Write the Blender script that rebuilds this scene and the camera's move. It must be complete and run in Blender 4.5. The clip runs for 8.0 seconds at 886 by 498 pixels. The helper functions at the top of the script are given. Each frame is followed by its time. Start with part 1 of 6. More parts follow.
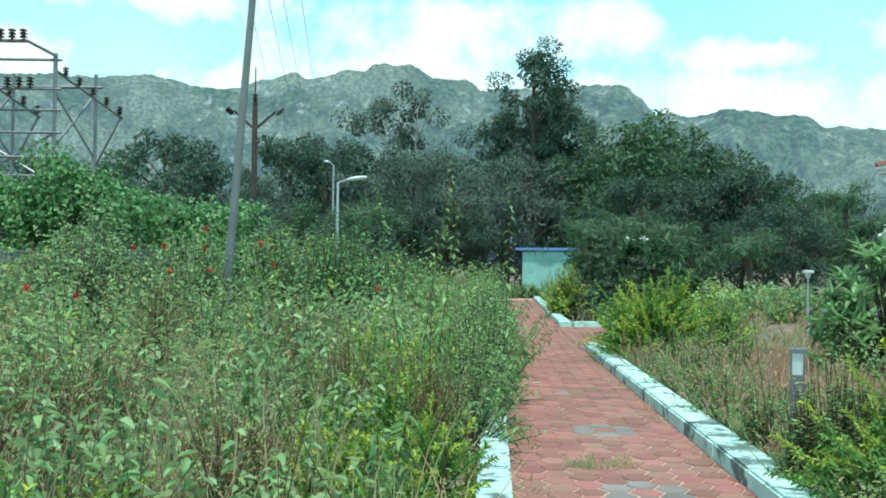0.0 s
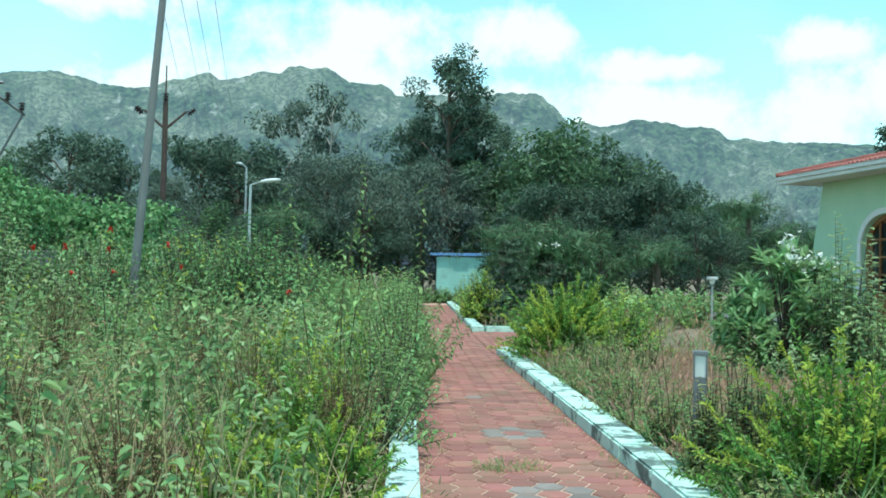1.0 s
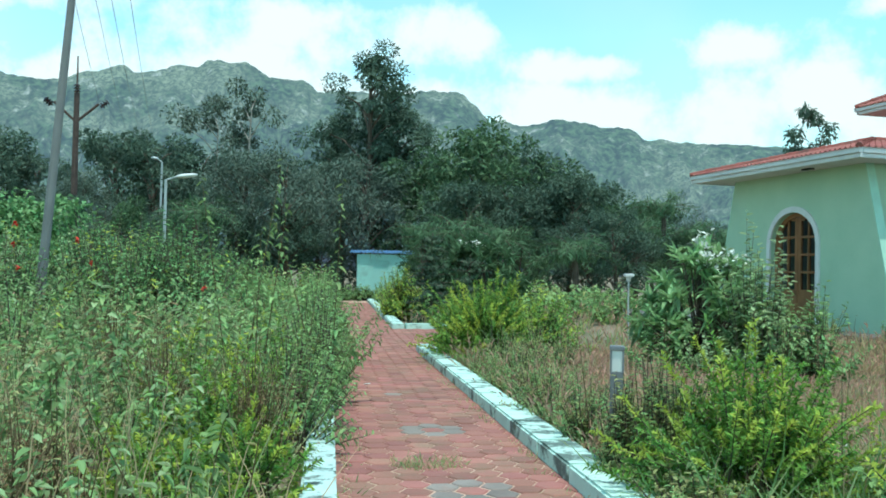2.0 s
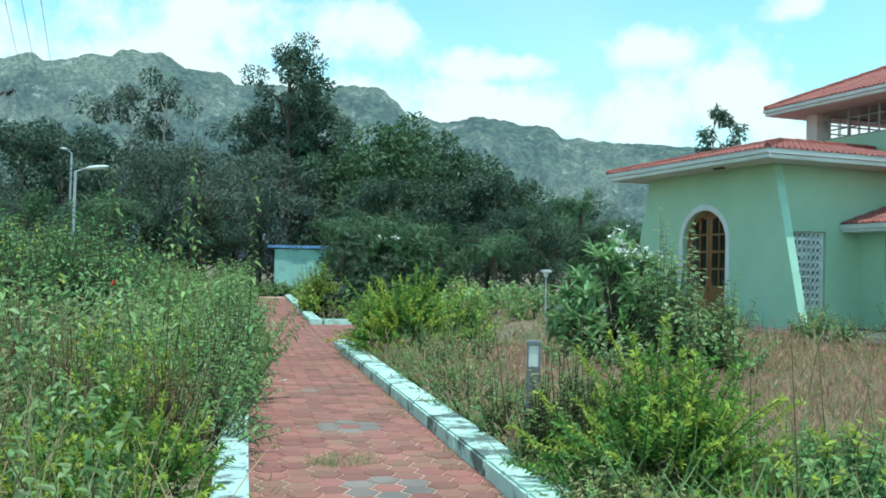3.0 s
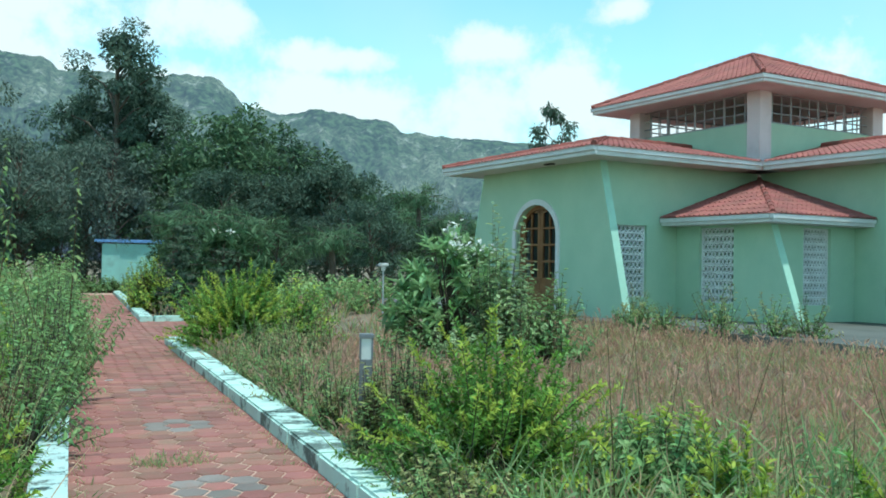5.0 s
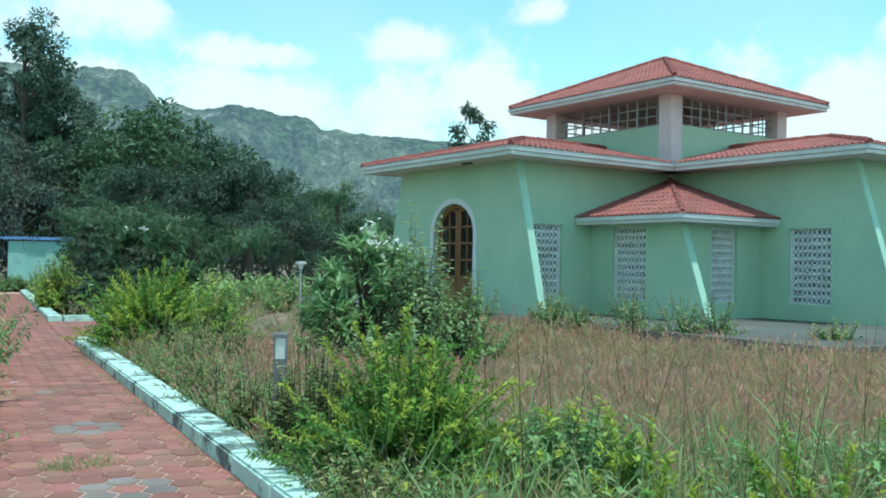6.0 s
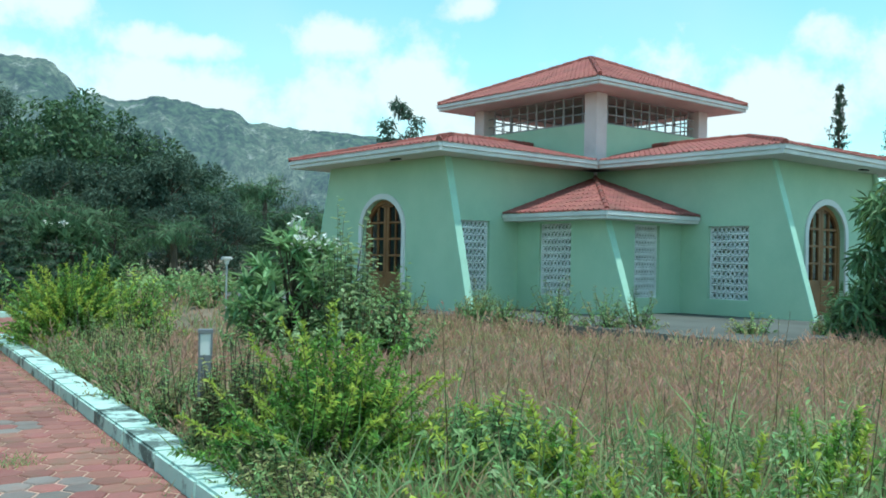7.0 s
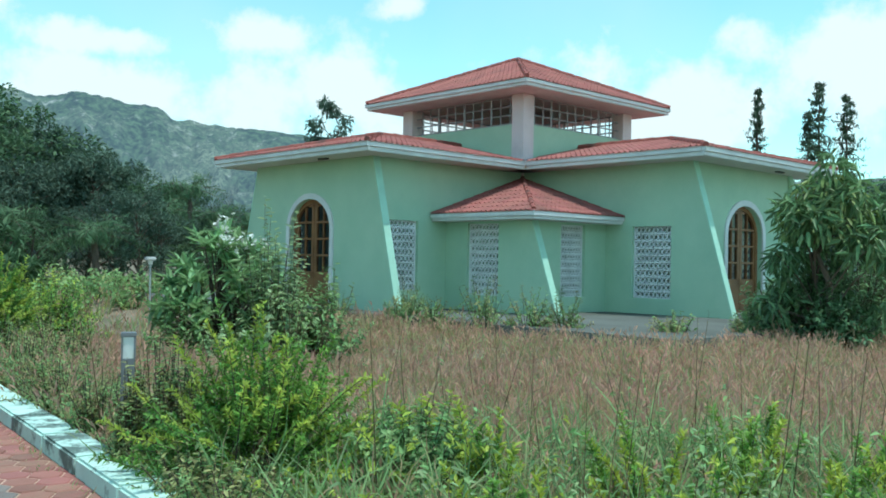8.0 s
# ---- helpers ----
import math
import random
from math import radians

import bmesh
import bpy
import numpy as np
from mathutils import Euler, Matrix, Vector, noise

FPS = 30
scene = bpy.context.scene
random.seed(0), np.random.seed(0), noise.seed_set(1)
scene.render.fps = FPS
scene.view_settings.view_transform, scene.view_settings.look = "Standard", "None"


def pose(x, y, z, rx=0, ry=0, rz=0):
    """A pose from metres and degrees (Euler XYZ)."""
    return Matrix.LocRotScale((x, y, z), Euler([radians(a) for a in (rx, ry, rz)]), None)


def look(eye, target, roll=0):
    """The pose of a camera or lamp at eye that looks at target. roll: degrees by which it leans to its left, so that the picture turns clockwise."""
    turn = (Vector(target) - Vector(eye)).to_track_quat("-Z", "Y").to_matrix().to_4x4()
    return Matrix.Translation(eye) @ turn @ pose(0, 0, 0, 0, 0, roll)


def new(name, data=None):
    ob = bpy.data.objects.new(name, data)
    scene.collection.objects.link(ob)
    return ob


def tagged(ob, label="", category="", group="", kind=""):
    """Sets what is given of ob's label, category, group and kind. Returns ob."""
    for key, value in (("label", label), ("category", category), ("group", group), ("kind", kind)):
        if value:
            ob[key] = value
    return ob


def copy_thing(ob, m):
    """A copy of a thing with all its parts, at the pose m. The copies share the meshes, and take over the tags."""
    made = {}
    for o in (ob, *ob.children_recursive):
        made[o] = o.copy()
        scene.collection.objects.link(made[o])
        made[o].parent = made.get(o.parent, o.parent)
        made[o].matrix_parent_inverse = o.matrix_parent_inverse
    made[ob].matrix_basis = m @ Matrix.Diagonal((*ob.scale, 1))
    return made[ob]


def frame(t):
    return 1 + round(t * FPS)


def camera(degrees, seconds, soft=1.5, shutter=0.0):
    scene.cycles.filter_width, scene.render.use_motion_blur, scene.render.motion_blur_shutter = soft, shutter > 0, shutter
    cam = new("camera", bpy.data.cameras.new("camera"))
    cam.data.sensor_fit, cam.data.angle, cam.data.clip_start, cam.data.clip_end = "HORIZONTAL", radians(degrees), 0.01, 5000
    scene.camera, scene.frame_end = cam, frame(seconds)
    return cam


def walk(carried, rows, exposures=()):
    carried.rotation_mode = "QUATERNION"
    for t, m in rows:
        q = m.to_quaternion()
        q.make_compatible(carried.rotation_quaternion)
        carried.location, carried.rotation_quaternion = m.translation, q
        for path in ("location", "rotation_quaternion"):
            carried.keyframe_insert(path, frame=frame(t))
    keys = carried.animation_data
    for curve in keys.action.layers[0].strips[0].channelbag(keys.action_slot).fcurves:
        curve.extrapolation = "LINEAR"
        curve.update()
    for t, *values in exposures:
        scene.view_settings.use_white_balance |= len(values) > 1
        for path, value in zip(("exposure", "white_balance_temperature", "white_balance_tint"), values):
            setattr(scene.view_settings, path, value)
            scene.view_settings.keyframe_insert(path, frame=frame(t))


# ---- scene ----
cam = camera(50.55, 8.0, soft=1.8)
PATH = [
    (0, pose(-0.000, 0.000, 1.500, 91.02, -0.74, -0.00)),
    (0.5, pose(0.013, 0.013, 1.492, 91.21, -0.97, -2.30)),
    (1, pose(0.031, 0.039, 1.480, 91.42, -1.18, -5.20)),
    (2.5, pose(0.072, 0.152, 1.458, 91.28, -1.29, -12.38)),
    (3, pose(0.087, 0.175, 1.454, 91.25, -1.44, -14.93)),
    (3.5, pose(0.096, 0.176, 1.451, 91.21, -1.45, -17.11)),
    (4, pose(0.108, 0.171, 1.450, 91.09, -1.52, -19.82)),
    (4.5, pose(0.118, 0.158, 1.450, 91.07, -1.25, -22.23)),
    (6, pose(0.137, 0.060, 1.465, 91.03, -1.03, -29.56)),
    (6.5, pose(0.133, 0.039, 1.464, 90.95, -1.09, -31.72)),
    (7, pose(0.121, 0.009, 1.467, 90.84, -1.15, -33.91)),
    (7.5, pose(0.114, -0.006, 1.473, 90.84, -1.22, -36.02)),
    (8, pose(0.106, -0.027, 1.483, 90.87, -1.05, -38.25)),
]
walk(cam, PATH, exposures=[(0.0, 0.15, 6020, -4), (2.5, 0.02, 5950, -3), (8.0, -0.08, 5850, -1)])

# ---- light ----
SUN_EL, SUN_AZ = radians(76.5), radians(165)   # azimuth clockwise from +y
world = bpy.data.worlds.new("sky")
scene.world = world
world.use_nodes = True



def build_sky():
    nt = world.node_tree
    nt.nodes.clear()
    nd, ln = nt.nodes.new, nt.links.new
    out = nd("ShaderNodeOutputWorld")
    sky = nd("ShaderNodeTexSky")
    sky.sky_type = "NISHITA"
    sky.sun_disc = False
    sky.sun_elevation, sky.sun_rotation = SUN_EL, SUN_AZ
    sky.air_density, sky.dust_density, sky.ozone_density = 1.0, 0.6, 1.5
    bg = nd("ShaderNodeBackground")
    bg.inputs[1].default_value = 0.15
    tint = nd("ShaderNodeMix")
    tint.data_type, tint.blend_type = "RGBA", "MULTIPLY"
    tint.inputs[0].default_value = 1.0
    tint.inputs[7].default_value = (1.5, 1.95, 1.6, 1)
    ln(sky.outputs[0], tint.inputs[6])
    tc = nd("ShaderNodeTexCoord")
    sep = nd("ShaderNodeSeparateXYZ")
    ln(tc.outputs["Generated"], sep.inputs[0])
    # cloud banks: heading in degrees, elevation in degrees, half width, half height
    banks = [(-2, 11.5, 10.5, 4.2), (3, 13.6, 8.0, 2.6), (7, 9.0, 7, 3.0), (-14, 10.0, 4.0, 3.0), (-24, 11.5, 3.5, 1.6), (-17, 15.2, 9, 1.6), (18, 9.5, 7, 1.8),
             (26, 9.4, 6, 2.6), (32.5, 10.7, 5.0, 3.2), (39, 8.2, 9, 3.0), (47, 11.5, 3.2, 2.6), (54, 9.0, 6, 2.7), (63, 11.5, 7, 3.4), (35, 15.3, 2.0, 1.2),
             (28, 13.2, 3.2, 1.3), (18, 12.4, 3.5, 1.0), (75, 11, 8, 4), (-40, 10, 9, 4), (-60, 12, 10, 5), (100, 10, 12, 4), (140, 13, 14, 5), (190, 11, 16, 5), (240, 12, 15, 5), (285, 10, 10, 4)]
    az = nd("ShaderNodeMath"); az.operation = "ARCTAN2"
    ln(sep.outputs[0], az.inputs[0]); ln(sep.outputs[1], az.inputs[1])
    el = nd("ShaderNodeMath"); el.operation = "ARCSINE"
    ln(sep.outputs[2], el.inputs[0])
    n1 = nd("ShaderNodeTexNoise")
    n1.inputs["Scale"].default_value, n1.inputs["Detail"].default_value, n1.inputs["Roughness"].default_value = 11.0, 8.0, 0.58
    ln(tc.outputs["Generated"], n1.inputs["Vector"])

    def m(op, a, b, c=None):
        k = nd("ShaderNodeMath"); k.operation = op
        for i, v in enumerate((a, b, c)):
            if v is None:
                continue
            if isinstance(v, (int, float)):
                k.inputs[i].default_value = v
            else:
                ln(v, k.inputs[i])
        return k.outputs[0]
    total = None
    for a, e, w, h in banks:
        d = m("SUBTRACT", az.outputs[0], radians(a if a < 180 else a - 360))
        dx = m("DIVIDE", d, radians(w))
        dy = m("DIVIDE", m("SUBTRACT", el.outputs[0], radians(e)), radians(h))
        r2 = m("MULTIPLY_ADD", dx, dx, m("MULTIPLY", dy, dy))
        v = m("SUBTRACT", 1.0, m("SQRT", r2, 0))
        total = v if total is None else m("SMOOTH_MAX", total, v, 0.15)
    dens = m("ADD", m("MINIMUM", total, 0.75), m("MULTIPLY", m("SUBTRACT", n1.outputs[0], 0.5), 3.9))
    # thin high veil, everywhere alike
    n2 = nd("ShaderNodeTexNoise")
    n2.inputs["Scale"].default_value, n2.inputs["Detail"].default_value = 3.0, 5.0
    ln(tc.outputs["Generated"], n2.inputs["Vector"])
    cov = nd("ShaderNodeMapRange"); cov.interpolation_type = "SMOOTHSTEP"
    cov.inputs[1].default_value, cov.inputs[2].default_value = -0.25, 0.65
    ln(dens, cov.inputs[0])
    veil = m("MULTIPLY", m("SUBTRACT", n2.outputs[0], 0.35), 0.7)
    f = nd("ShaderNodeMath"); f.operation = "MAXIMUM"; f.use_clamp = True
    ln(cov.outputs[0], f.inputs[0]); ln(veil, f.inputs[1])
    mixc = nd("ShaderNodeMix"); mixc.data_type = "RGBA"
    ln(f.outputs[0], mixc.inputs[0])
    ln(tint.outputs[2], mixc.inputs[6])
    mixc.inputs[7].default_value = (6.7, 7.1, 7.1, 1)
    ln(mixc.outputs[2], bg.inputs[0])
    ln(bg.outputs[0], out.inputs[0])


build_sky()
sun_data = bpy.data.lights.new("sun", "SUN")
sun_data.energy, sun_data.angle, sun_data.color = 3.4, radians(1.0), (1.0, 0.95, 0.88)
sun = new("sun", sun_data)
sd = Vector((math.sin(SUN_AZ) * math.cos(SUN_EL), math.cos(SUN_AZ) * math.cos(SUN_EL), math.sin(SUN_EL)))
sun.matrix_world = look(sd * 60, (0, 0, 0))


# ---- materials ----
def material(name, base, rough=0.7, var=0.25, scale=6.0, fine=60.0, bump=0.15, alt=None, metal=0.0, stain=None, stain_scale=1.5, stain_amt=0.5, stain_lo=0.5, stain_w=0.16, rnd=0.0, translucent=0.0, obj_rnd=False, spec=0.4):
    """Two scales of noise over a base colour, with optional stains and variation from piece to piece."""
    mt = bpy.data.materials.new(name)
    mt.use_nodes = True
    nt = mt.node_tree
    nd, ln = nt.nodes.new, nt.links.new
    bs = nt.nodes["Principled BSDF"]
    out = nt.nodes["Material Output"]
    bs.inputs["Roughness"].default_value = rough
    bs.inputs["Metallic"].default_value = metal
    bs.inputs["Specular IOR Level"].default_value = spec
    tc = nd("ShaderNodeTexCoord")
    geo = nd("ShaderNodeNewGeometry")
    n1 = nd("ShaderNodeTexNoise"); n1.inputs["Scale"].default_value = scale; n1.inputs["Detail"].default_value = 4
    n2 = nd("ShaderNodeTexNoise"); n2.inputs["Scale"].default_value = fine; n2.inputs["Detail"].default_value = 3
    for n in (n1, n2):
        ln(geo.outputs["Position"], n.inputs["Vector"])
    alt = alt or tuple(c * (1 - var) for c in base)
    mx = nd("ShaderNodeMix"); mx.data_type = "RGBA"
    mx.inputs[6].default_value, mx.inputs[7].default_value = (*base, 1), (*alt, 1)
    ramp = nd("ShaderNodeMapRange"); ramp.inputs[1].default_value, ramp.inputs[2].default_value = 0.35, 0.65
    ln(n1.outputs[0], ramp.inputs[0])
    ln(ramp.outputs[0], mx.inputs[0])
    col = mx.outputs[2]
    if stain:
        n3 = nd("ShaderNodeTexNoise"); n3.inputs["Scale"].default_value = stain_scale; n3.inputs["Detail"].default_value = 8; n3.inputs["Roughness"].default_value = 0.7
        ln(geo.outputs["Position"], n3.inputs["Vector"])
        r3 = nd("ShaderNodeMapRange"); r3.inputs[1].default_value, r3.inputs[2].default_value, r3.inputs[4].default_value = stain_lo, stain_lo + stain_w, stain_amt
        ln(n3.outputs[0], r3.inputs[0])
        m3 = nd("ShaderNodeMix"); m3.data_type = "RGBA"
        ln(r3.outputs[0], m3.inputs[0]); ln(col, m3.inputs[6]); m3.inputs[7].default_value = (*stain, 1)
        col = m3.outputs[2]
    hsv = nd("ShaderNodeHueSaturation")
    ln(col, hsv.inputs["Color"])
    mr = nd("ShaderNodeMapRange"); mr.inputs[3].default_value, mr.inputs[4].default_value = 1 - var * 0.5, 1 + var * 0.5
    ln(n2.outputs[0], mr.inputs[0])
    val = mr.outputs[0]
    if rnd:
        src = nd("ShaderNodeObjectInfo").outputs["Random"] if obj_rnd else geo.outputs["Random Per Island"]
        m5 = nd("ShaderNodeMapRange"); m5.inputs[3].default_value, m5.inputs[4].default_value = 1 - rnd, 1 + rnd
        ln(src, m5.inputs[0])
        mm = nd("ShaderNodeMath"); mm.operation = "MULTIPLY"
        ln(val, mm.inputs[0]); ln(m5.outputs[0], mm.inputs[1])
        val = mm.outputs[0]
        m6 = nd("ShaderNodeMapRange"); m6.inputs[3].default_value, m6.inputs[4].default_value = 0.5 + rnd * 0.045, 0.5 - rnd * 0.045
        wn = nd("ShaderNodeTexWhiteNoise"); wn.noise_dimensions = "1D"
        ln(src, wn.inputs["W"])
        ln(wn.outputs[0], m6.inputs[0]); ln(m6.outputs[0], hsv.inputs["Hue"])
    ln(val, hsv.inputs["Value"])
    ln(hsv.outputs[0], bs.inputs["Base Color"])
    if bump:
        bp = nd("ShaderNodeBump"); bp.inputs["Strength"].default_value = bump; bp.inputs["Distance"].default_value = 0.02
        ln(n2.outputs[0], bp.inputs["Height"]); ln(bp.outputs[0], bs.inputs["Normal"])
    if translucent:
        tr = nd("ShaderNodeBsdfTranslucent")
        ln(hsv.outputs[0], tr.inputs[0])
        ms = nd("ShaderNodeMixShader"); ms.inputs[0].default_value = translucent
        ln(bs.outputs[0], ms.inputs[1]); ln(tr.outputs[0], ms.inputs[2])
        ln(ms.outputs[0], out.inputs[0])
    return mt


def leafy(name, base, alt, rnd=0.35, tr=0.38, rough=0.55):
    return material(name, base, rough, 0.2, 0.9, 25, 0.0, alt=alt, rnd=rnd, translucent=tr, spec=0.25)


SOIL = material("soil", (0.25, 0.19, 0.13), 0.95, 0.35, 1.2, 30, 0.6, alt=(0.14, 0.125, 0.075))
WALL = material("green_wall_paint", (0.455, 0.62, 0.455), 0.75, 0.10, 1.3, 40, 0.08, alt=(0.41, 0.58, 0.42), stain=(0.28, 0.46, 0.335), stain_scale=0.7, stain_amt=0.25)
# buttress edges: wall green made paler, sunlight put into the colour
FIN = material("sunlit_edge_paint", (0.46, 0.72, 0.57), 0.7, 0.10, 3, 50, 0.08, stain=(0.35, 0.55, 0.45), stain_amt=0.3)
WHITE = material("white_paint", (0.74, 0.74, 0.74), 0.65, 0.10, 2, 40, 0.06, stain=(0.45, 0.44, 0.42), stain_amt=0.35)
SOFFIT = material("soffit_paint", (0.66, 0.62, 0.60), 0.8, 0.10, 1, 30, 0.05, stain=(0.45, 0.40, 0.38), stain_amt=0.3)
PINK = material("tower_post_paint", (0.72, 0.62, 0.62), 0.75, 0.08, 1.5, 40, 0.06, stain=(0.5, 0.42, 0.42), stain_amt=0.3)
ROOF = material("red_roof_tile", (0.36, 0.12, 0.10), 0.8, 0.25, 2, 40, 0.2, alt=(0.29, 0.10, 0.085), stain=(0.17, 0.085, 0.07), stain_scale=1.1, stain_amt=0.5, stain_w=0.12, rnd=0.14)
RIDGE = material("ridge_tile", (0.34, 0.10, 0.08), 0.8, 0.3, 4, 40, 0.2, stain=(0.10, 0.07, 0.06), stain_scale=3, stain_amt=0.8)
WOOD = material("varnished_wood", (0.27, 0.125, 0.05), 0.45, 0.25, 4, 80, 0.1)
DARK = material("dark_metal", (0.05, 0.045, 0.045), 0.5, 0.2, 4, 60, 0.05, metal=0.3)
GRILLE = material("window_grille_steel", (0.38, 0.38, 0.40), 0.5, 0.15, 4, 60, 0.0)
JALI = material("cement_lattice", (0.82, 0.83, 0.83), 0.85, 0.15, 5, 70, 0.1, stain=(0.45, 0.5, 0.48), stain_amt=0.4)
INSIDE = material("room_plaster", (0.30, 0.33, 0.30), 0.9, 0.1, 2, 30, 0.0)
CEMENT = material("cement_floor", (0.15, 0.16, 0.145), 0.9, 0.2, 0.8, 30, 0.15, stain=(0.10, 0.105, 0.09), stain_scale=0.8, stain_amt=0.6, stain_w=0.1, spec=0.15)
PAVER = material("red_paver", (0.355, 0.15, 0.12), 0.85, 0.3, 1.3, 45, 0.3, alt=(0.27, 0.12, 0.095), stain=(0.22, 0.15, 0.10), stain_scale=1.8, stain_amt=0.75, rnd=0.2, obj_rnd=True)
PAVER_FAR = material("red_paver_far", (0.355, 0.15, 0.12), 0.85, 0.3, 1.3, 45, 0.3, alt=(0.27, 0.12, 0.095), stain=(0.22, 0.15, 0.10), stain_scale=1.8, stain_amt=0.75, rnd=0.2)
PAVER_GREY = material("grey_paver", (0.25, 0.215, 0.19), 0.85, 0.25, 2, 45, 0.3, stain=(0.32, 0.17, 0.13), stain_scale=5, stain_amt=0.35, rnd=0.2, obj_rnd=True)
JOINT = material("sandy_joint", (0.60, 0.38, 0.30), 0.95, 0.3, 3, 60, 0.3, alt=(0.42, 0.30, 0.21))
KERB = material("mint_kerb_paint", (0.55, 0.76, 0.67), 0.75, 0.12, 4, 50, 0.15, stain=(0.07, 0.10, 0.085), stain_scale=2.2, stain_amt=0.9, stain_lo=0.515, stain_w=0.07)
KERB_OLD = material("dirty_kerb_paint", (0.52, 0.70, 0.66), 0.8, 0.2, 5, 50, 0.2, stain=(0.09, 0.11, 0.09), stain_scale=3.4, stain_amt=0.92, stain_lo=0.50, stain_w=0.07)
CONCRETE = material("pole_concrete", (0.22, 0.22, 0.22), 0.9, 0.15, 2, 50, 0.2, stain=(0.25, 0.25, 0.24), stain_amt=0.4)
STEEL = material("painted_steel", (0.50, 0.53, 0.54), 0.45, 0.1, 4, 60, 0.0, metal=0.4)
RUST = material("rusty_steel", (0.10, 0.065, 0.055), 0.8, 0.3, 4, 60, 0.1)
GALV = material("galvanised_steel", (0.25, 0.26, 0.27), 0.5, 0.2, 3, 60, 0.0, metal=0.5)
INSUL = material("brown_porcelain", (0.045, 0.03, 0.03), 0.25, 0.2, 8, 60, 0.0)
BLUE = material("blue_sheet_roof", (0.22, 0.42, 0.80), 0.4, 0.15, 2, 40, 0.05)
HUTW = material("mint_hut_wall", (0.48, 0.84, 0.76), 0.8, 0.1, 1, 30, 0.05, stain=(0.25, 0.42, 0.38), stain_amt=0.4)
GREYP = material("grey_bollard_paint", (0.20, 0.21, 0.225), 0.6, 0.15, 6, 60, 0.05, stain=(0.18, 0.18, 0.17), stain_amt=0.4)
LENS = material("milky_lamp_cover", (0.70, 0.72, 0.70), 0.4, 0.05, 6, 60, 0.0)
STONE = material("pale_stone", (0.55, 0.53, 0.50), 0.9, 0.3, 6, 40, 0.3)
BARK = material("bark", (0.13, 0.10, 0.075), 0.95, 0.35, 3, 30, 0.5)
PALEBARK = material("pale_bark", (0.36, 0.33, 0.29), 0.9, 0.3, 3, 30, 0.3)
STEM = material("weed_stem", (0.13, 0.12, 0.05), 0.8, 0.3, 3, 30, 0.0, alt=(0.12, 0.065, 0.035))
L_WEED = leafy("weed_leaf", (0.295, 0.435, 0.17), (0.20, 0.335, 0.13), 0.42)
L_WEED2 = leafy("dry_weed_leaf", (0.42, 0.40, 0.18), (0.30, 0.34, 0.13))
L_PALE = leafy("pale_weed_leaf", (0.37, 0.47, 0.25), (0.29, 0.40, 0.19), 0.4)
L_RUST = leafy("rusty_dry_leaf", (0.32, 0.20, 0.11), (0.24, 0.18, 0.09), 0.3)
L_DUR = leafy("golden_leaf", (0.27, 0.43, 0.08), (0.16, 0.32, 0.07), 0.4)
L_TIP = leafy("yellow_tip_leaf", (0.50, 0.57, 0.09), (0.40, 0.50, 0.09), 0.25)
# wood and gum leaves: colours lightened to stand in for haze over the trees
L_DARK = leafy("wood_leaf", (0.12, 0.18, 0.125), (0.075, 0.125, 0.09), 0.25, 0.3, 0.75)
L_MID = leafy("broad_leaf", (0.125, 0.205, 0.10), (0.08, 0.15, 0.075), 0.3, 0.28, 0.7)
L_GUM = leafy("gum_leaf", (0.14, 0.18, 0.135), (0.09, 0.13, 0.10), 0.22, 0.25, 0.75)
L_CREEP = leafy("creeper_leaf", (0.21, 0.37, 0.15), (0.125, 0.26, 0.10), 0.45, 0.3)
L_FRANG = leafy("frangipani_leaf", (0.31, 0.46, 0.22), (0.22, 0.37, 0.16), 0.35, 0.35, 0.4)
L_MANGO = leafy("mango_leaf", (0.19, 0.30, 0.13), (0.12, 0.215, 0.095), 0.4, 0.25, 0.4)
L_YOUNG = leafy("young_mango_leaf", (0.30, 0.37, 0.13), (0.22, 0.33, 0.12), 0.4, 0.3, 0.4)
L_CON = leafy("conifer_leaf", (0.08, 0.13, 0.075), (0.055, 0.095, 0.06), 0.35, 0.15)
L_BLADE = leafy("broad_grass_blade", (0.32, 0.45, 0.19), (0.25, 0.37, 0.15), 0.35, 0.5)
PETAL = material("white_petal", (0.85, 0.85, 0.80), 0.6, 0.05, 6, 60, 0.0, translucent=0.3)
RED = material("red_petal", (0.65, 0.05, 0.03), 0.6, 0.1, 6, 60, 0.0, translucent=0.2)
GRASS = leafy("grass_blade", (0.34, 0.45, 0.19), (0.43, 0.45, 0.23), 0.35, 0.5)
GRASS_DRY = leafy("dry_grass_blade", (0.60, 0.43, 0.27), (0.47, 0.39, 0.21), 0.3, 0.5)
SEED = leafy("reddish_grass_head", (0.60, 0.34, 0.25), (0.52, 0.33, 0.23), 0.3, 0.5)


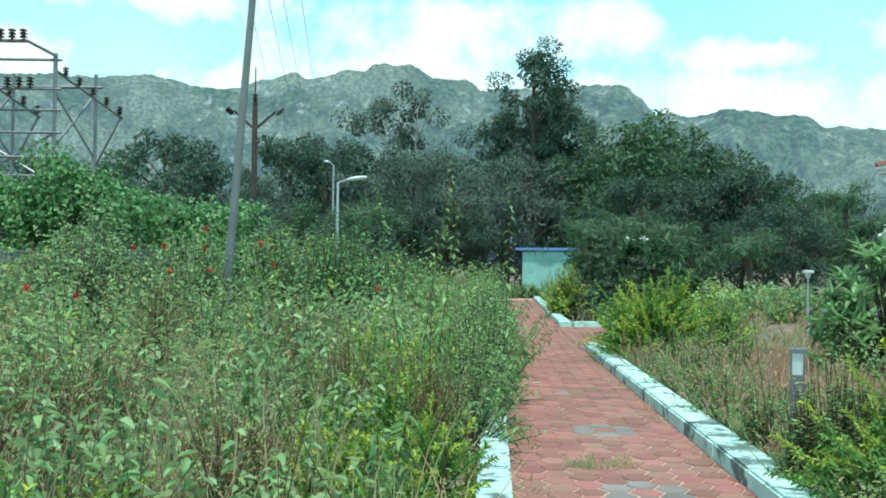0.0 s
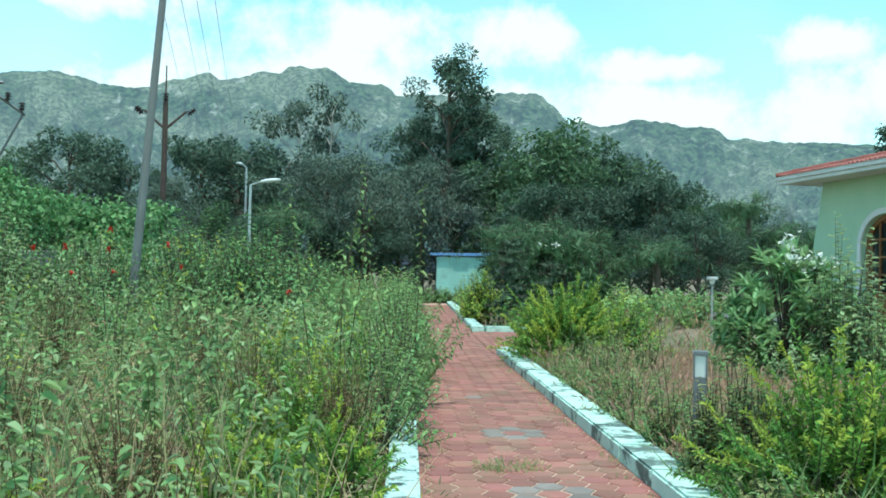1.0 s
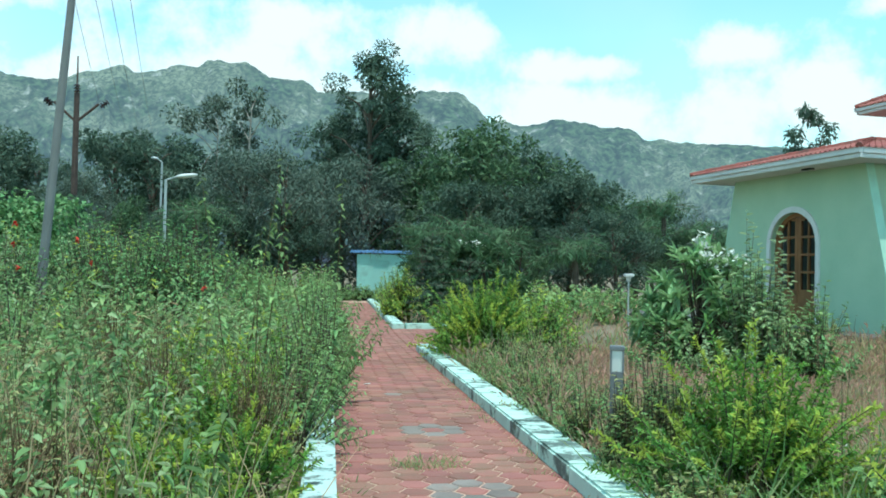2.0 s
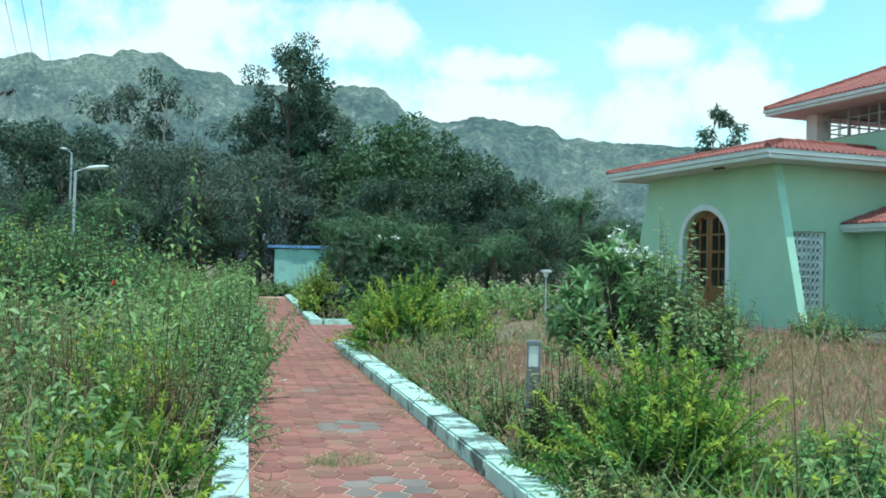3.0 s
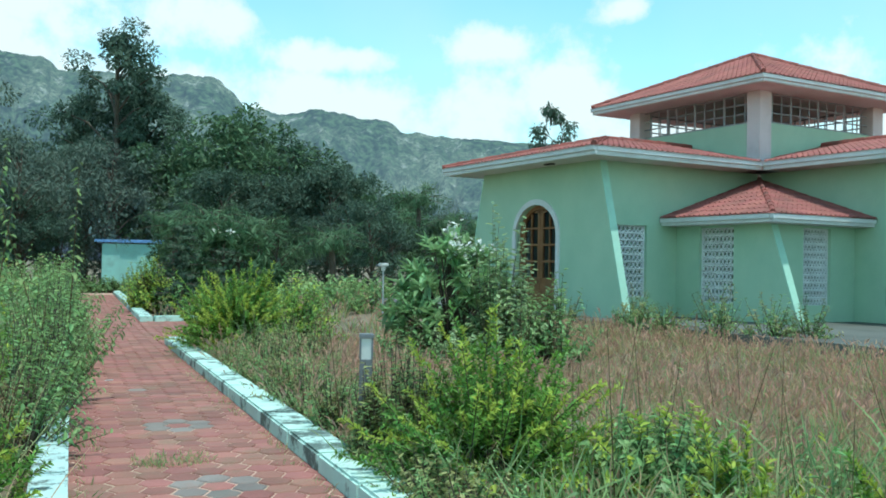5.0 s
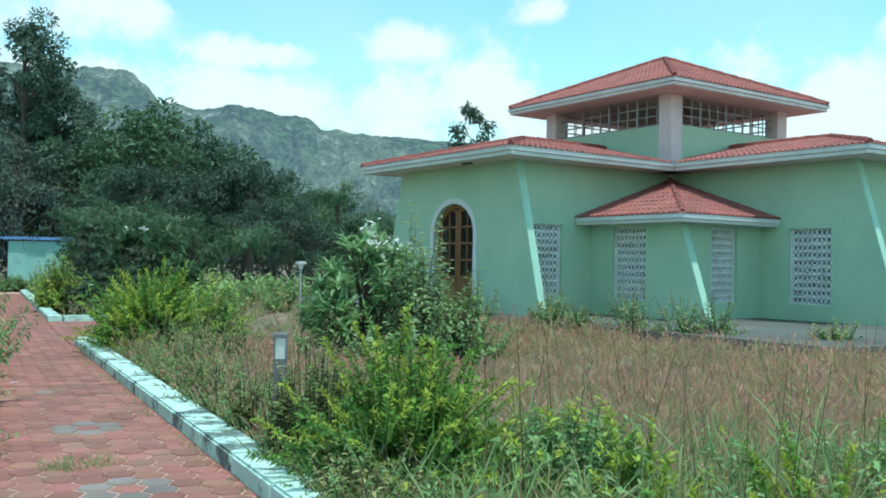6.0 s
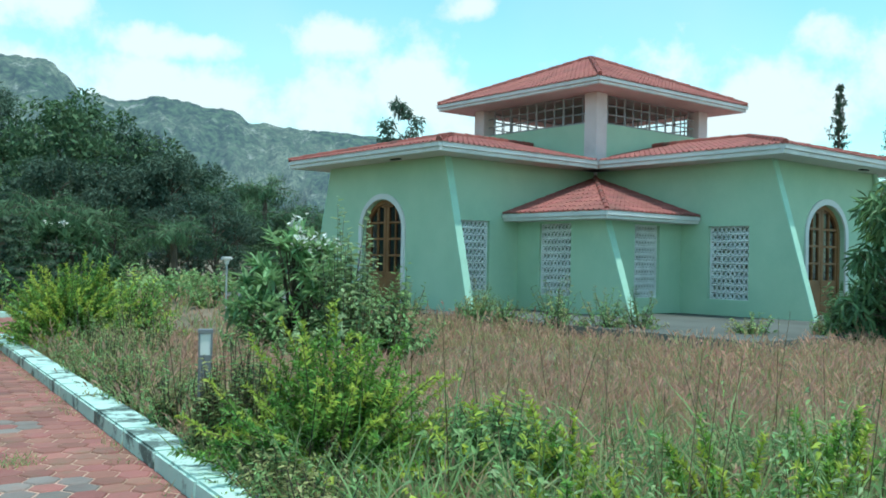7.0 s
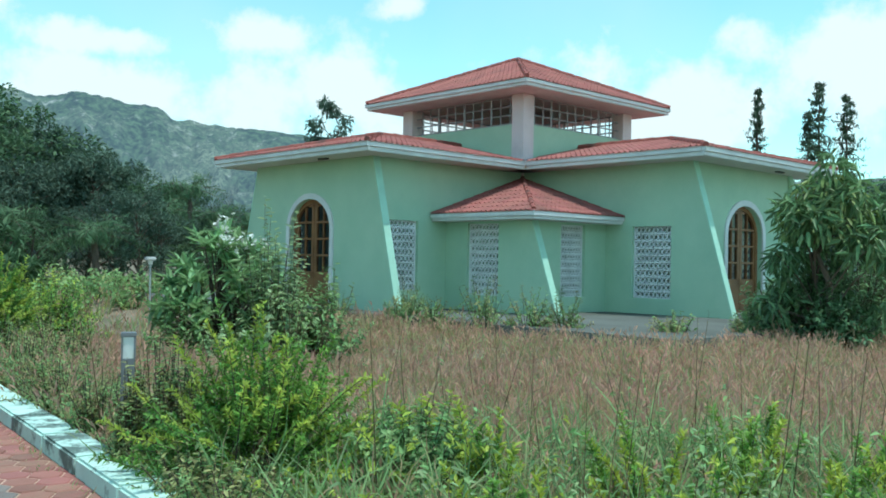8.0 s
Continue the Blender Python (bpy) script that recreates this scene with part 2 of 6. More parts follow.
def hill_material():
    """Scrub, grass and bare rock on far slopes, at two scales, with a bluish glow for haze."""
    mt = bpy.data.materials.new("hill_scrub")
    mt.use_nodes = True
    nt = mt.node_tree
    nd, ln = nt.nodes.new, nt.links.new
    bs = nt.nodes["Principled BSDF"]
    bs.inputs["Roughness"].default_value, bs.inputs["Specular IOR Level"].default_value = 1.0, 0.0
    geo = nd("ShaderNodeNewGeometry")

    def cloud(scale, detail, rough, lo, hi, out=1.0):
        n = nd("ShaderNodeTexNoise")
        n.inputs["Scale"].default_value, n.inputs["Detail"].default_value, n.inputs["Roughness"].default_value = scale, detail, rough
        ln(geo.outputs["Position"], n.inputs["Vector"])
        r = nd("ShaderNodeMapRange")
        r.inputs[1].default_value, r.inputs[2].default_value, r.inputs[4].default_value = lo, hi, out
        ln(n.outputs[0], r.inputs[0])
        return r.outputs[0]

    def blend(fac, a, b):
        m = nd("ShaderNodeMix"); m.data_type = "RGBA"
        ln(fac, m.inputs[0])
        for k, v in ((6, a), (7, b)):
            if isinstance(v, tuple):
                m.inputs[k].default_value = (*v, 1)
            else:
                ln(v, m.inputs[k])
        return m.outputs[2]
    wood = blend(cloud(0.10, 3, 0.6, 0.40, 0.62), (0.018, 0.040, 0.026), (0.075, 0.125, 0.065))
    grassy = blend(cloud(0.15, 4, 0.75, 0.42, 0.62), (0.050, 0.080, 0.050), (0.19, 0.225, 0.145))
    col = blend(cloud(0.0075, 5, 0.65, 0.44, 0.58), wood, grassy)
    col = blend(cloud(0.030, 6, 0.75, 0.58, 0.68, 0.75), col, (0.36, 0.37, 0.33))
    ln(col, bs.inputs["Base Color"])
    # faint blue emission stands in for the haze before the hills
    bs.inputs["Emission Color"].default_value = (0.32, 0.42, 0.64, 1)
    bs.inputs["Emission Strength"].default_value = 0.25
    return mt


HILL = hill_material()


# ---- mesh helpers ----
def obj(name, bm, mat, parent=None, label="", smooth=False):
    me = bpy.data.meshes.new(name)
    bmesh.ops.recalc_face_normals(bm, faces=bm.faces)
    bm.to_mesh(me)
    bm.free()
    me.materials.append(mat)
    if smooth:
        me.shade_smooth()
    ob = new(name, me)
    if parent:
        ob.parent = parent
    if label:
        ob["label"] = label
    return ob


part = obj


def raw(name, verts, faces, mat, parent=None, label=""):
    me = bpy.data.meshes.new(name)
    me.from_pydata(verts, [], faces)
    me.materials.append(mat)
    ob = new(name, me)
    if parent:
        ob.parent = parent
    if label:
        ob["label"] = label
    return ob


def box(bm, x0, x1, y0, y1, z0, z1, bevel=0.0):
    r = bmesh.ops.create_cube(bm, size=1, matrix=Matrix.Translation(((x0 + x1) / 2, (y0 + y1) / 2, (z0 + z1) / 2)) @ Matrix.Diagonal((x1 - x0, y1 - y0, z1 - z0, 1)))
    if bevel:
        es = list({e for v in r["verts"] for e in v.link_edges})
        bmesh.ops.bevel(bm, geom=es, offset=bevel, segments=2, affect="EDGES")
    return bm


def boxed(*a, **k):
    return box(bmesh.new(), *a, **k)


def bar(bm, p, q, r, r2=None, seg=6):
    p, q = Vector(p), Vector(q)
    d = q - p
    m = Matrix.Translation((p + q) / 2) @ d.to_track_quat("Z", "Y").to_matrix().to_4x4()
    bmesh.ops.create_cone(bm, cap_ends=True, segments=seg, radius1=r, radius2=r if r2 is None else r2, depth=d.length, matrix=m)
    return bm


def panel(outline, holes, place, thick):
    """A wall from a 2D outline with holes; place maps (u, v) to 3D; thick is a 3D vector of its depth."""
    bm = bmesh.new()
    es = []
    for loop in (outline, *holes):
        vs = [bm.verts.new(place(u, v)) for u, v in loop]
        es += [bm.edges.new((vs[i], vs[(i + 1) % len(vs)])) for i in range(len(vs))]
    bmesh.ops.triangle_fill(bm, use_beauty=True, edges=es)
    r = bmesh.ops.extrude_face_region(bm, geom=bm.faces[:])
    bmesh.ops.translate(bm, vec=thick, verts=[g for g in r["geom"] if isinstance(g, bmesh.types.BMVert)])
    return bm


def arch(cx, half, spring, top, z0, n=14):
    """Outline of an arched opening, from the sill up and round."""
    pts = [(cx - half, z0), (cx + half, z0)]
    for i in range(n + 1):
        a = math.pi * i / n
        pts.append((cx + half * math.cos(a), spring + (top - spring) * math.sin(a)))
    return pts


rng = np.random.default_rng(7)


def unit(v):
    return v / np.maximum(np.linalg.norm(v, axis=-1, keepdims=True), 1e-9)


def leaf_arrays(P, U, N, L, W, near=True, fold=0.25, droop=0.2):
    """Folded leaves: base points, directions, normals, lengths and widths."""
    n = len(P)
    U = unit(U); S = unit(np.cross(U, N)); N2 = np.cross(S, U)
    L = np.broadcast_to(np.asarray(L, float), (n,))[:, None]; W = np.broadcast_to(np.asarray(W, float), (n,))[:, None]
    tip = P + U * L - N2 * L * droop
    if near:
        a = P + U * L * 0.28 + N2 * W * fold
        b = P + U * L * 0.66 + N2 * (W * fold * 0.8 - L * droop * 0.4)
        V = np.stack([P, a + S * W * 0.46, b + S * W * 0.36, tip, b - S * W * 0.36, a - S * W * 0.46], 1).reshape(-1, 3)
        k = np.arange(n)[:, None] * 6
        F = np.concatenate([k + [0, 1, 2, 3], k + [0, 3, 4, 5]])
    else:
        a = P + U * L * 0.5 + N2 * W * fold
        V = np.stack([P, a + S * W * 0.5, tip, a - S * W * 0.5], 1).reshape(-1, 3)
        k = np.arange(n)[:, None] * 4
        F = k + [0, 1, 2, 3]
    return V, F


def tube_arrays(A, B, ra, rb, seg=4):
    n = len(A)
    D = unit(B - A)
    ref = np.where(np.abs(D[:, 2:3]) > 0.9, [[1.0, 0, 0]], [[0, 0, 1.0]])
    X = unit(np.cross(D, ref)); Y = np.cross(D, X)
    ang = np.arange(seg) * 2 * np.pi / seg
    ring = X[:, None] * np.cos(ang)[None, :, None] + Y[:, None] * np.sin(ang)[None, :, None]
    ra = np.broadcast_to(ra, (n,))[:, None, None]; rb = np.broadcast_to(rb, (n,))[:, None, None]
    V = np.concatenate([A[:, None] + ring * ra, B[:, None] + ring * rb], 1).reshape(-1, 3)
    k = np.arange(n)[:, None] * 2 * seg
    F = np.concatenate([k + [i, (i + 1) % seg, seg + (i + 1) % seg, seg + i] for i in range(seg)])
    return V, F


def poly_tubes(pts, rad, seg=4):
    """Continuous tubes along many polylines: pts (n, k, 3), rad (k,) or (n, k)."""
    n, k, _ = pts.shape
    D = np.gradient(pts, axis=1); D = unit(D)
    ref = np.where(np.abs(D[..., 2:3]) > 0.95, [1.0, 0, 0], [0, 0, 1.0])
    X = unit(np.cross(D, ref)); Y = np.cross(D, X)
    rad = np.broadcast_to(rad, (n, k))[..., None, None]
    ang = np.arange(seg) * 2 * np.pi / seg
    V = pts[:, :, None] + (X[:, :, None] * np.cos(ang)[:, None] + Y[:, :, None] * np.sin(ang)[:, None]) * rad
    i0 = (np.arange(n)[:, None, None] * k + np.arange(k - 1)[None, :, None]) * seg
    j = np.arange(seg)[None, None, :]
    F = np.stack([i0 + j, i0 + (j + 1) % seg, i0 + seg + (j + 1) % seg, i0 + seg + j], -1).reshape(-1, 4)
    return V.reshape(-1, 3), F


def rand_dirs(n, up=0.0):
    v = rng.normal(size=(n, 3)); v[:, 2] += up
    return unit(v)


# ---- plan ----
def right_edge(y):
    """Inner edge of the kerb on the house side of the path."""
    return 2.07 + 0.046 * (y - 5.9) + 0.016 * max(y - 20.1, 0)


def left_edge(y):
    return 0.46 + 0.0537 * (y - 6.1)


TURN = radians(5.26)
HX, HY = 17.12, 18.47              # centre of the house
CX, CY = HX * math.cos(TURN) + HY * math.sin(TURN), HY * math.cos(TURN) - HX * math.sin(TURN)


def smooth(a, b, v):
    t = np.clip((v - a) / (b - a), 0, 1)
    return t * t * (3 - 2 * t)


def ground_z(x, y):
    """Level round the path, rising to the terrace of the house."""
    x, y = np.asarray(x, float), np.asarray(y, float)
    lx, ly = x * math.cos(TURN) + y * math.sin(TURN), y * math.cos(TURN) - x * math.sin(TURN)
    d = np.hypot(np.maximum(np.abs(lx - CX - 0.4) - 8.0, 0), np.maximum(np.abs(ly - CY + 0.95) - 8.95, 0))
    z = 0.36 * (1 - smooth(0.3, 3.4, d))
    z = z + 0.03 * np.sin(x * 1.7 + 1) * np.sin(y * 1.3) * smooth(1.0, 2.2, np.abs(x - 0.62 - 0.055 * y)) * (1 - (x > 0) * (x < 6) * (y > 16) * (y < 25))
    return z - 0.02


def build_ground():
    rs = np.concatenate([np.arange(0, 30, 0.6), np.arange(30, 90, 4), np.geomspace(90, 4500, 22)])
    na = 160
    V, F = [(0, 0, float(ground_z(0, 0)))], []
    for r in rs[1:]:
        for i in range(na):
            a = 2 * math.pi * i / na
            x, y = r * math.sin(a), r * math.cos(a)
            V.append((x, y, float(ground_z(x, y))))
    for i in range(na):
        F.append((0, 1 + (i + 1) % na, 1 + i))
    for k in range(len(rs) - 2):
        for i in range(na):
            j = (i + 1) % na
            F.append((1 + k * na + i, 1 + k * na + j, 1 + (k + 1) * na + j, 1 + (k + 1) * na + i))
    g = raw("ground", V, F, SOIL)
    tagged(g, "brown garden soil under weeds and grass", "ground", kind="structure")


build_ground()


def ridge(a):
    """Rise of the skyline over distance, by heading in degrees."""
    hills = [(-40, .168, 22, 6), (-20.4, 0.184, 9.4, 4.7), (-13.7, 0.182, 7.5, 7.2), (-9.4, 0.202, 3.9, 1.7), (-3.1, 0.214, 3.7, 3.5), (-7.9, 0.197, 7.7, 2.8), (-0.3, 0.201, 3.4, 5.1), (5.4, 0.189, 8.0, 7.5), (9.3, 0.193, 3.3, 3.8), (17.1, 0.163, 5.8, 2.2),
             (19.5, 0.156, 3.4, 4.4), (24.2, 0.138, 8.8, 3.9), (34.8, 0.131, 14.1, 5.7), (-17.9, 0.191, 5.8, 2.6), (-4.1, 0.208, 7.9, 2.4), (22.3, 0.143, 4.1, 2.7), (11.6, 0.161, 8.8, 2.8), (60, .09, 22, 4), (-75, .12, 25, 4)]
    return max(h * math.exp(-abs((a - c) / w) ** p * 0.35) for c, h, w, p in hills)


def build_hills():
    azs = np.arange(-60, 70, 0.13)
    ks = np.linspace(0, 1, 84)
    V, F = [], []
    for k in ks:
        for a in azs:
            r = 1150 + 450 * k
            top = ridge(a) * 1600
            prof = 0.06 + 0.94 * k ** 0.9
            sx, sy = r * math.sin(radians(a)), r * math.cos(radians(a))
            n = noise.fractal(Vector((sx, sy, 0)) / 160.0, 1.0, 2.0, 5)
            # spurs and gullies running down the slope, and a rough cover of scrub
            rg = abs(noise.noise(Vector((a * 0.28 + n * 0.5, k * 0.9, 3.0)))) + 0.55 * abs(noise.noise(Vector((a * 0.8 - k + n, k * 2.2, 8.0)))) + 0.3 * abs(noise.noise(Vector((a * 2.1 + k, k * 5, 5.0))))
            z = top * prof + n * 22 * (1 - 0.9 * k) - rg * 150 * (1 - k) ** 0.75 * k ** 0.5
            z += (5 * noise.noise(Vector((sx, sy, 0)) / 30) + 5 * abs(noise.noise(Vector((sx, sy, 7)) / 13))) * min(1, k * 3)
            V.append((sx, sy, z))
    V += [(1900 * math.sin(radians(a)), 1900 * math.cos(radians(a)), -5) for a in azs]
    n = len(azs)
    for i in range(len(ks)):
        for j in range(n - 1):
            F.append((i * n + j, i * n + j + 1, (i + 1) * n + j + 1, (i + 1) * n + j))
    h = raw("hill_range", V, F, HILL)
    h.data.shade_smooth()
    tagged(h, "blue-green hills with pale rock faces far off, hazed by a faint glow", "hills", kind="structure")


build_hills()


# ---- house ----
def tile_rows(bm, a, b, c, d, pitch=0.14):
    """Ribs of pantiles down a roof slope: eave a-b, top d-c."""
    a, b, c, d = (Vector(v) for v in (a, b, c, d))
    n = (b - a).cross(d - a).normalized()
    if n.z < 0:
        n = -n
    eave, top = (b - a), (c - d)
    u = eave.normalized()
    length = eave.length
    t0, t1 = (d - a).dot(u), (c - a).dot(u)
    rise = (d - a) - u * t0
    k = int(length / pitch)
    for i in range(k + 1):
        s = (i + 0.5) * length / (k + 1)
        if s < t0:
            f = s / t0
        elif s > t1:
            f = (length - s) / max(length - t1, 1e-6)
        else:
            f = 1.0
        if f * rise.length < 0.12:
            continue
        p = a + u * s
        q = p + rise * f
        w = u * pitch * 0.30
        o0 = n * 0.004
        h = n * 0.032
        run, course = (q - p).length, 0.34
        for j in range(int(run / course) + 1):
            e0, e1 = p + (q - p) * (j * course / run), p + (q - p) * min(1.0, (j + 1) * course / run)
            lift = n * 0.013
            vs = [bm.verts.new(v) for v in (e0 - w + o0 + lift, e0 + h + lift, e0 + w + o0 + lift, e1 - w + o0, e1 + h, e1 + w + o0)]
            bm.faces.new((vs[0], vs[1], vs[4], vs[3]))
            bm.faces.new((vs[1], vs[2], vs[5], vs[4]))
            bm.faces.new((vs[0], vs[2], vs[1]))


def slope(bm, *pts):
    bm.faces.new([bm.verts.new(p) for p in pts])


def roof_obj(name, faces, parent, thick=0.06):
    """Roof of flat slopes (eave start, eave end, top end, top start) with ribs, one mesh."""
    bm, ribs = bmesh.new(), bmesh.new()
    for f in faces:
        slope(bm, *f)
        f4 = f if len(f) == 4 else (*f, f[2])
        tile_rows(ribs, *f4)
    ob = part(name, bm, ROOF, parent)
    part("tile_cover", ribs, ROOF, ob)["kind"] = "stuff"
    return ob


def ridge_line(p, q, parent, r=0.075):
    """A ridge of overlapping half-round caps."""
    bm = bmesh.new()
    p, q = Vector(p), Vector(q)
    n = max(1, int((q - p).length / 0.36))
    for i in range(n):
        a, b = p.lerp(q, (i + 0.12) / n), p.lerp(q, min(1.0, (i + 1.2) / n))
        bar(bm, a, b, r * (1.0 if i else 0.8), r * 0.8, 8)
    return part("ridge_tiles", bm, RIDGE, parent, "dark weathered ridge tiles")


def fascia(x0, x1, y0, y1, z, parent, h=0.20):
    """White stepped edge round a rectangular eave."""
    for a, b, c, d in ((x0, x1, y0, y0), (x0, x1, y1, y1), (x0, x0, y0, y1), (x1, x1, y0, y1)):
        bm = bmesh.new()
        cx, cy = (x0 + x1) / 2, (y0 + y1) / 2
        for w, z0, z1 in ((0.05, z, z + h * 0.45), (0.09, z + h * 0.45 + 0.002, z + h)):
            if c == d:
                s = 1 if c > cy else -1
                box(bm, a - w, b + w, min(c, c + s * w), max(c, c + s * w), z0, z1, 0.008)
            else:
                s = 1 if a > cx else -1
                box(bm, min(a, a + s * w), max(a, a + s * w), c + 0.001, d - 0.001, z0, z1, 0.008)
        part("fascia", bm, WHITE, parent, "white painted stepped eave fascia")


def lattice(parent, place, w=0.9, h=1.5):
    """Pierced cement screen: rails with a zigzag between them. place maps (u, v, depth) to 3D."""
    bm = bmesh.new()

    def quadbar(u0, v0, u1, v1, r, d0, d1):
        du, dv = u1 - u0, v1 - v0
        l = math.hypot(du, dv)
        nx, ny = -dv / l * r, du / l * r
        c = [(u0 + nx, v0 + ny), (u1 + nx, v1 + ny), (u1 - nx, v1 - ny), (u0 - nx, v0 - ny)]
        f = [bm.verts.new(place(u, v, d0)) for u, v in c]
        b = [bm.verts.new(place(u, v, d1)) for u, v in c]
        bm.faces.new(f)
        bm.faces.new(b[::-1])
        for i in range(4):
            bm.faces.new((f[i], b[i], b[(i + 1) % 4], f[(i + 1) % 4]))
    rows, cols = 10, 9
    for r in range(rows + 1):
        v = h * r / rows
        quadbar(0, v, w, v, 0.0145, 0.0, 0.06)
    for u in (0.012, w - 0.012):
        quadbar(u, 0, u, h, 0.014, 0.001, 0.059)
    for r in range(rows):
        for c in range(cols):
            u0, u1 = w * c / cols, w * (c + 1) / cols
            v0, v1 = h * r / rows, h * (r + 1) / rows
            quadbar(u0, v0, u1, v1, 0.0105, 0.012, 0.05)
            quadbar(u0, v1, u1, v0, 0.0105, 0.014, 0.048)
    return part("lattice_window", bm, JALI, parent, "white pierced cement lattice window")


def glass_material():
    mt = bpy.data.materials.new("dark_glass")
    mt.use_nodes = True
    bs = mt.node_tree.nodes["Principled BSDF"]
    bs.inputs["Base Color"].default_value = (0.02, 0.025, 0.03, 1)
    bs.inputs["Roughness"].default_value = 0.06
    bs.inputs["Alpha"].default_value = 0.55
    return mt


GLASS = glass_material()


def arched_door(parent, place, cx, half, top, spring):
    """Double door in an arched opening: wooden frame, two leaves with panes."""
    fr = arch(cx, half, spring, top, 0.0)
    inn = arch(cx, half - 0.09, spring, top - 0.09, 0.09)
    dr = part("arched_door", panel(fr, [inn], lambda u, v: place(u, v, 0.10), Vector(place(0, 0, 0.2)) - Vector(place(0, 0, 0.10))), WOOD, parent, "varnished wooden arched double door with glass panes")

    def lim(u):
        x = min(1, abs(u - cx) / (half - 0.09))
        return spring + (top - 0.09 - spring) * math.sqrt(1 - x * x)
    for s in (-1, 1):
        d = bmesh.new()

        def rail(u0, u1, v0, v1):
            a, b = Vector(place(u0, v0, 0.115)), Vector(place(u1, v1, 0.185))
            box(d, min(a.x, b.x), max(a.x, b.x), min(a.y, b.y), max(a.y, b.y), min(a.z, b.z), max(a.z, b.z), 0.006)
        e0, e1 = (cx + 0.004, cx + half - 0.09) if s > 0 else (cx - half + 0.09, cx - 0.004)
        for u0, u1 in ((cx + s * 0.004, cx + s * 0.10), (cx + s * (half - 0.17), cx + s * (half - 0.10))):
            a, b = min(u0, u1), max(u0, u1)
            rail(a, b, 0.09, min(lim(a), lim(b)) - 0.004)
        um = (e0 + e1) / 2
        rail(um - 0.02, um + 0.02, 0.70, min(lim(um - 0.02), lim(um + 0.02)))
        for v in (0.09, 0.62):
            rail(e0 + 0.005, e1 - 0.005, v, v + 0.13)
        for k in range(1, 5):
            v = 0.72 + 0.36 * k
            x = (half - 0.09) * math.sqrt(max(0, 1 - (max(0, v + 0.05 - spring) / (top - 0.09 - spring)) ** 2))
            if x > 0.2:
                rail(max(e0, cx - x), min(e1, cx + x), v, v + 0.045)
        rail(e0 + 0.06, e1 - 0.06, 0.22, 0.62)
        leaf = part("door_leaf", d, WOOD, dr)
        gb = bmesh.new()
        pts = [(e0, 0.3), (e1, 0.3)] + [(e1 + (e0 - e1) * i / 8, lim(e1 + (e0 - e1) * i / 8) - 0.01) for i in range(9)]
        slope(gb, *[place(u, v, 0.15) for u, v in pts])
        g = part("pane", gb, GLASS, leaf, "dark glass")
    return dr


WH, PR, ZE = 2.11, 6.66, 3.15     # wing half width, reach of a wing from the centre, wall top over the terrace
OV = 0.66                          # eave overhang
EZ = 3.13                          # underside of the eaves
BK = 4.56                          # reach of the corner blocks
TZ = 5.02                          # underside of the tower's eaves


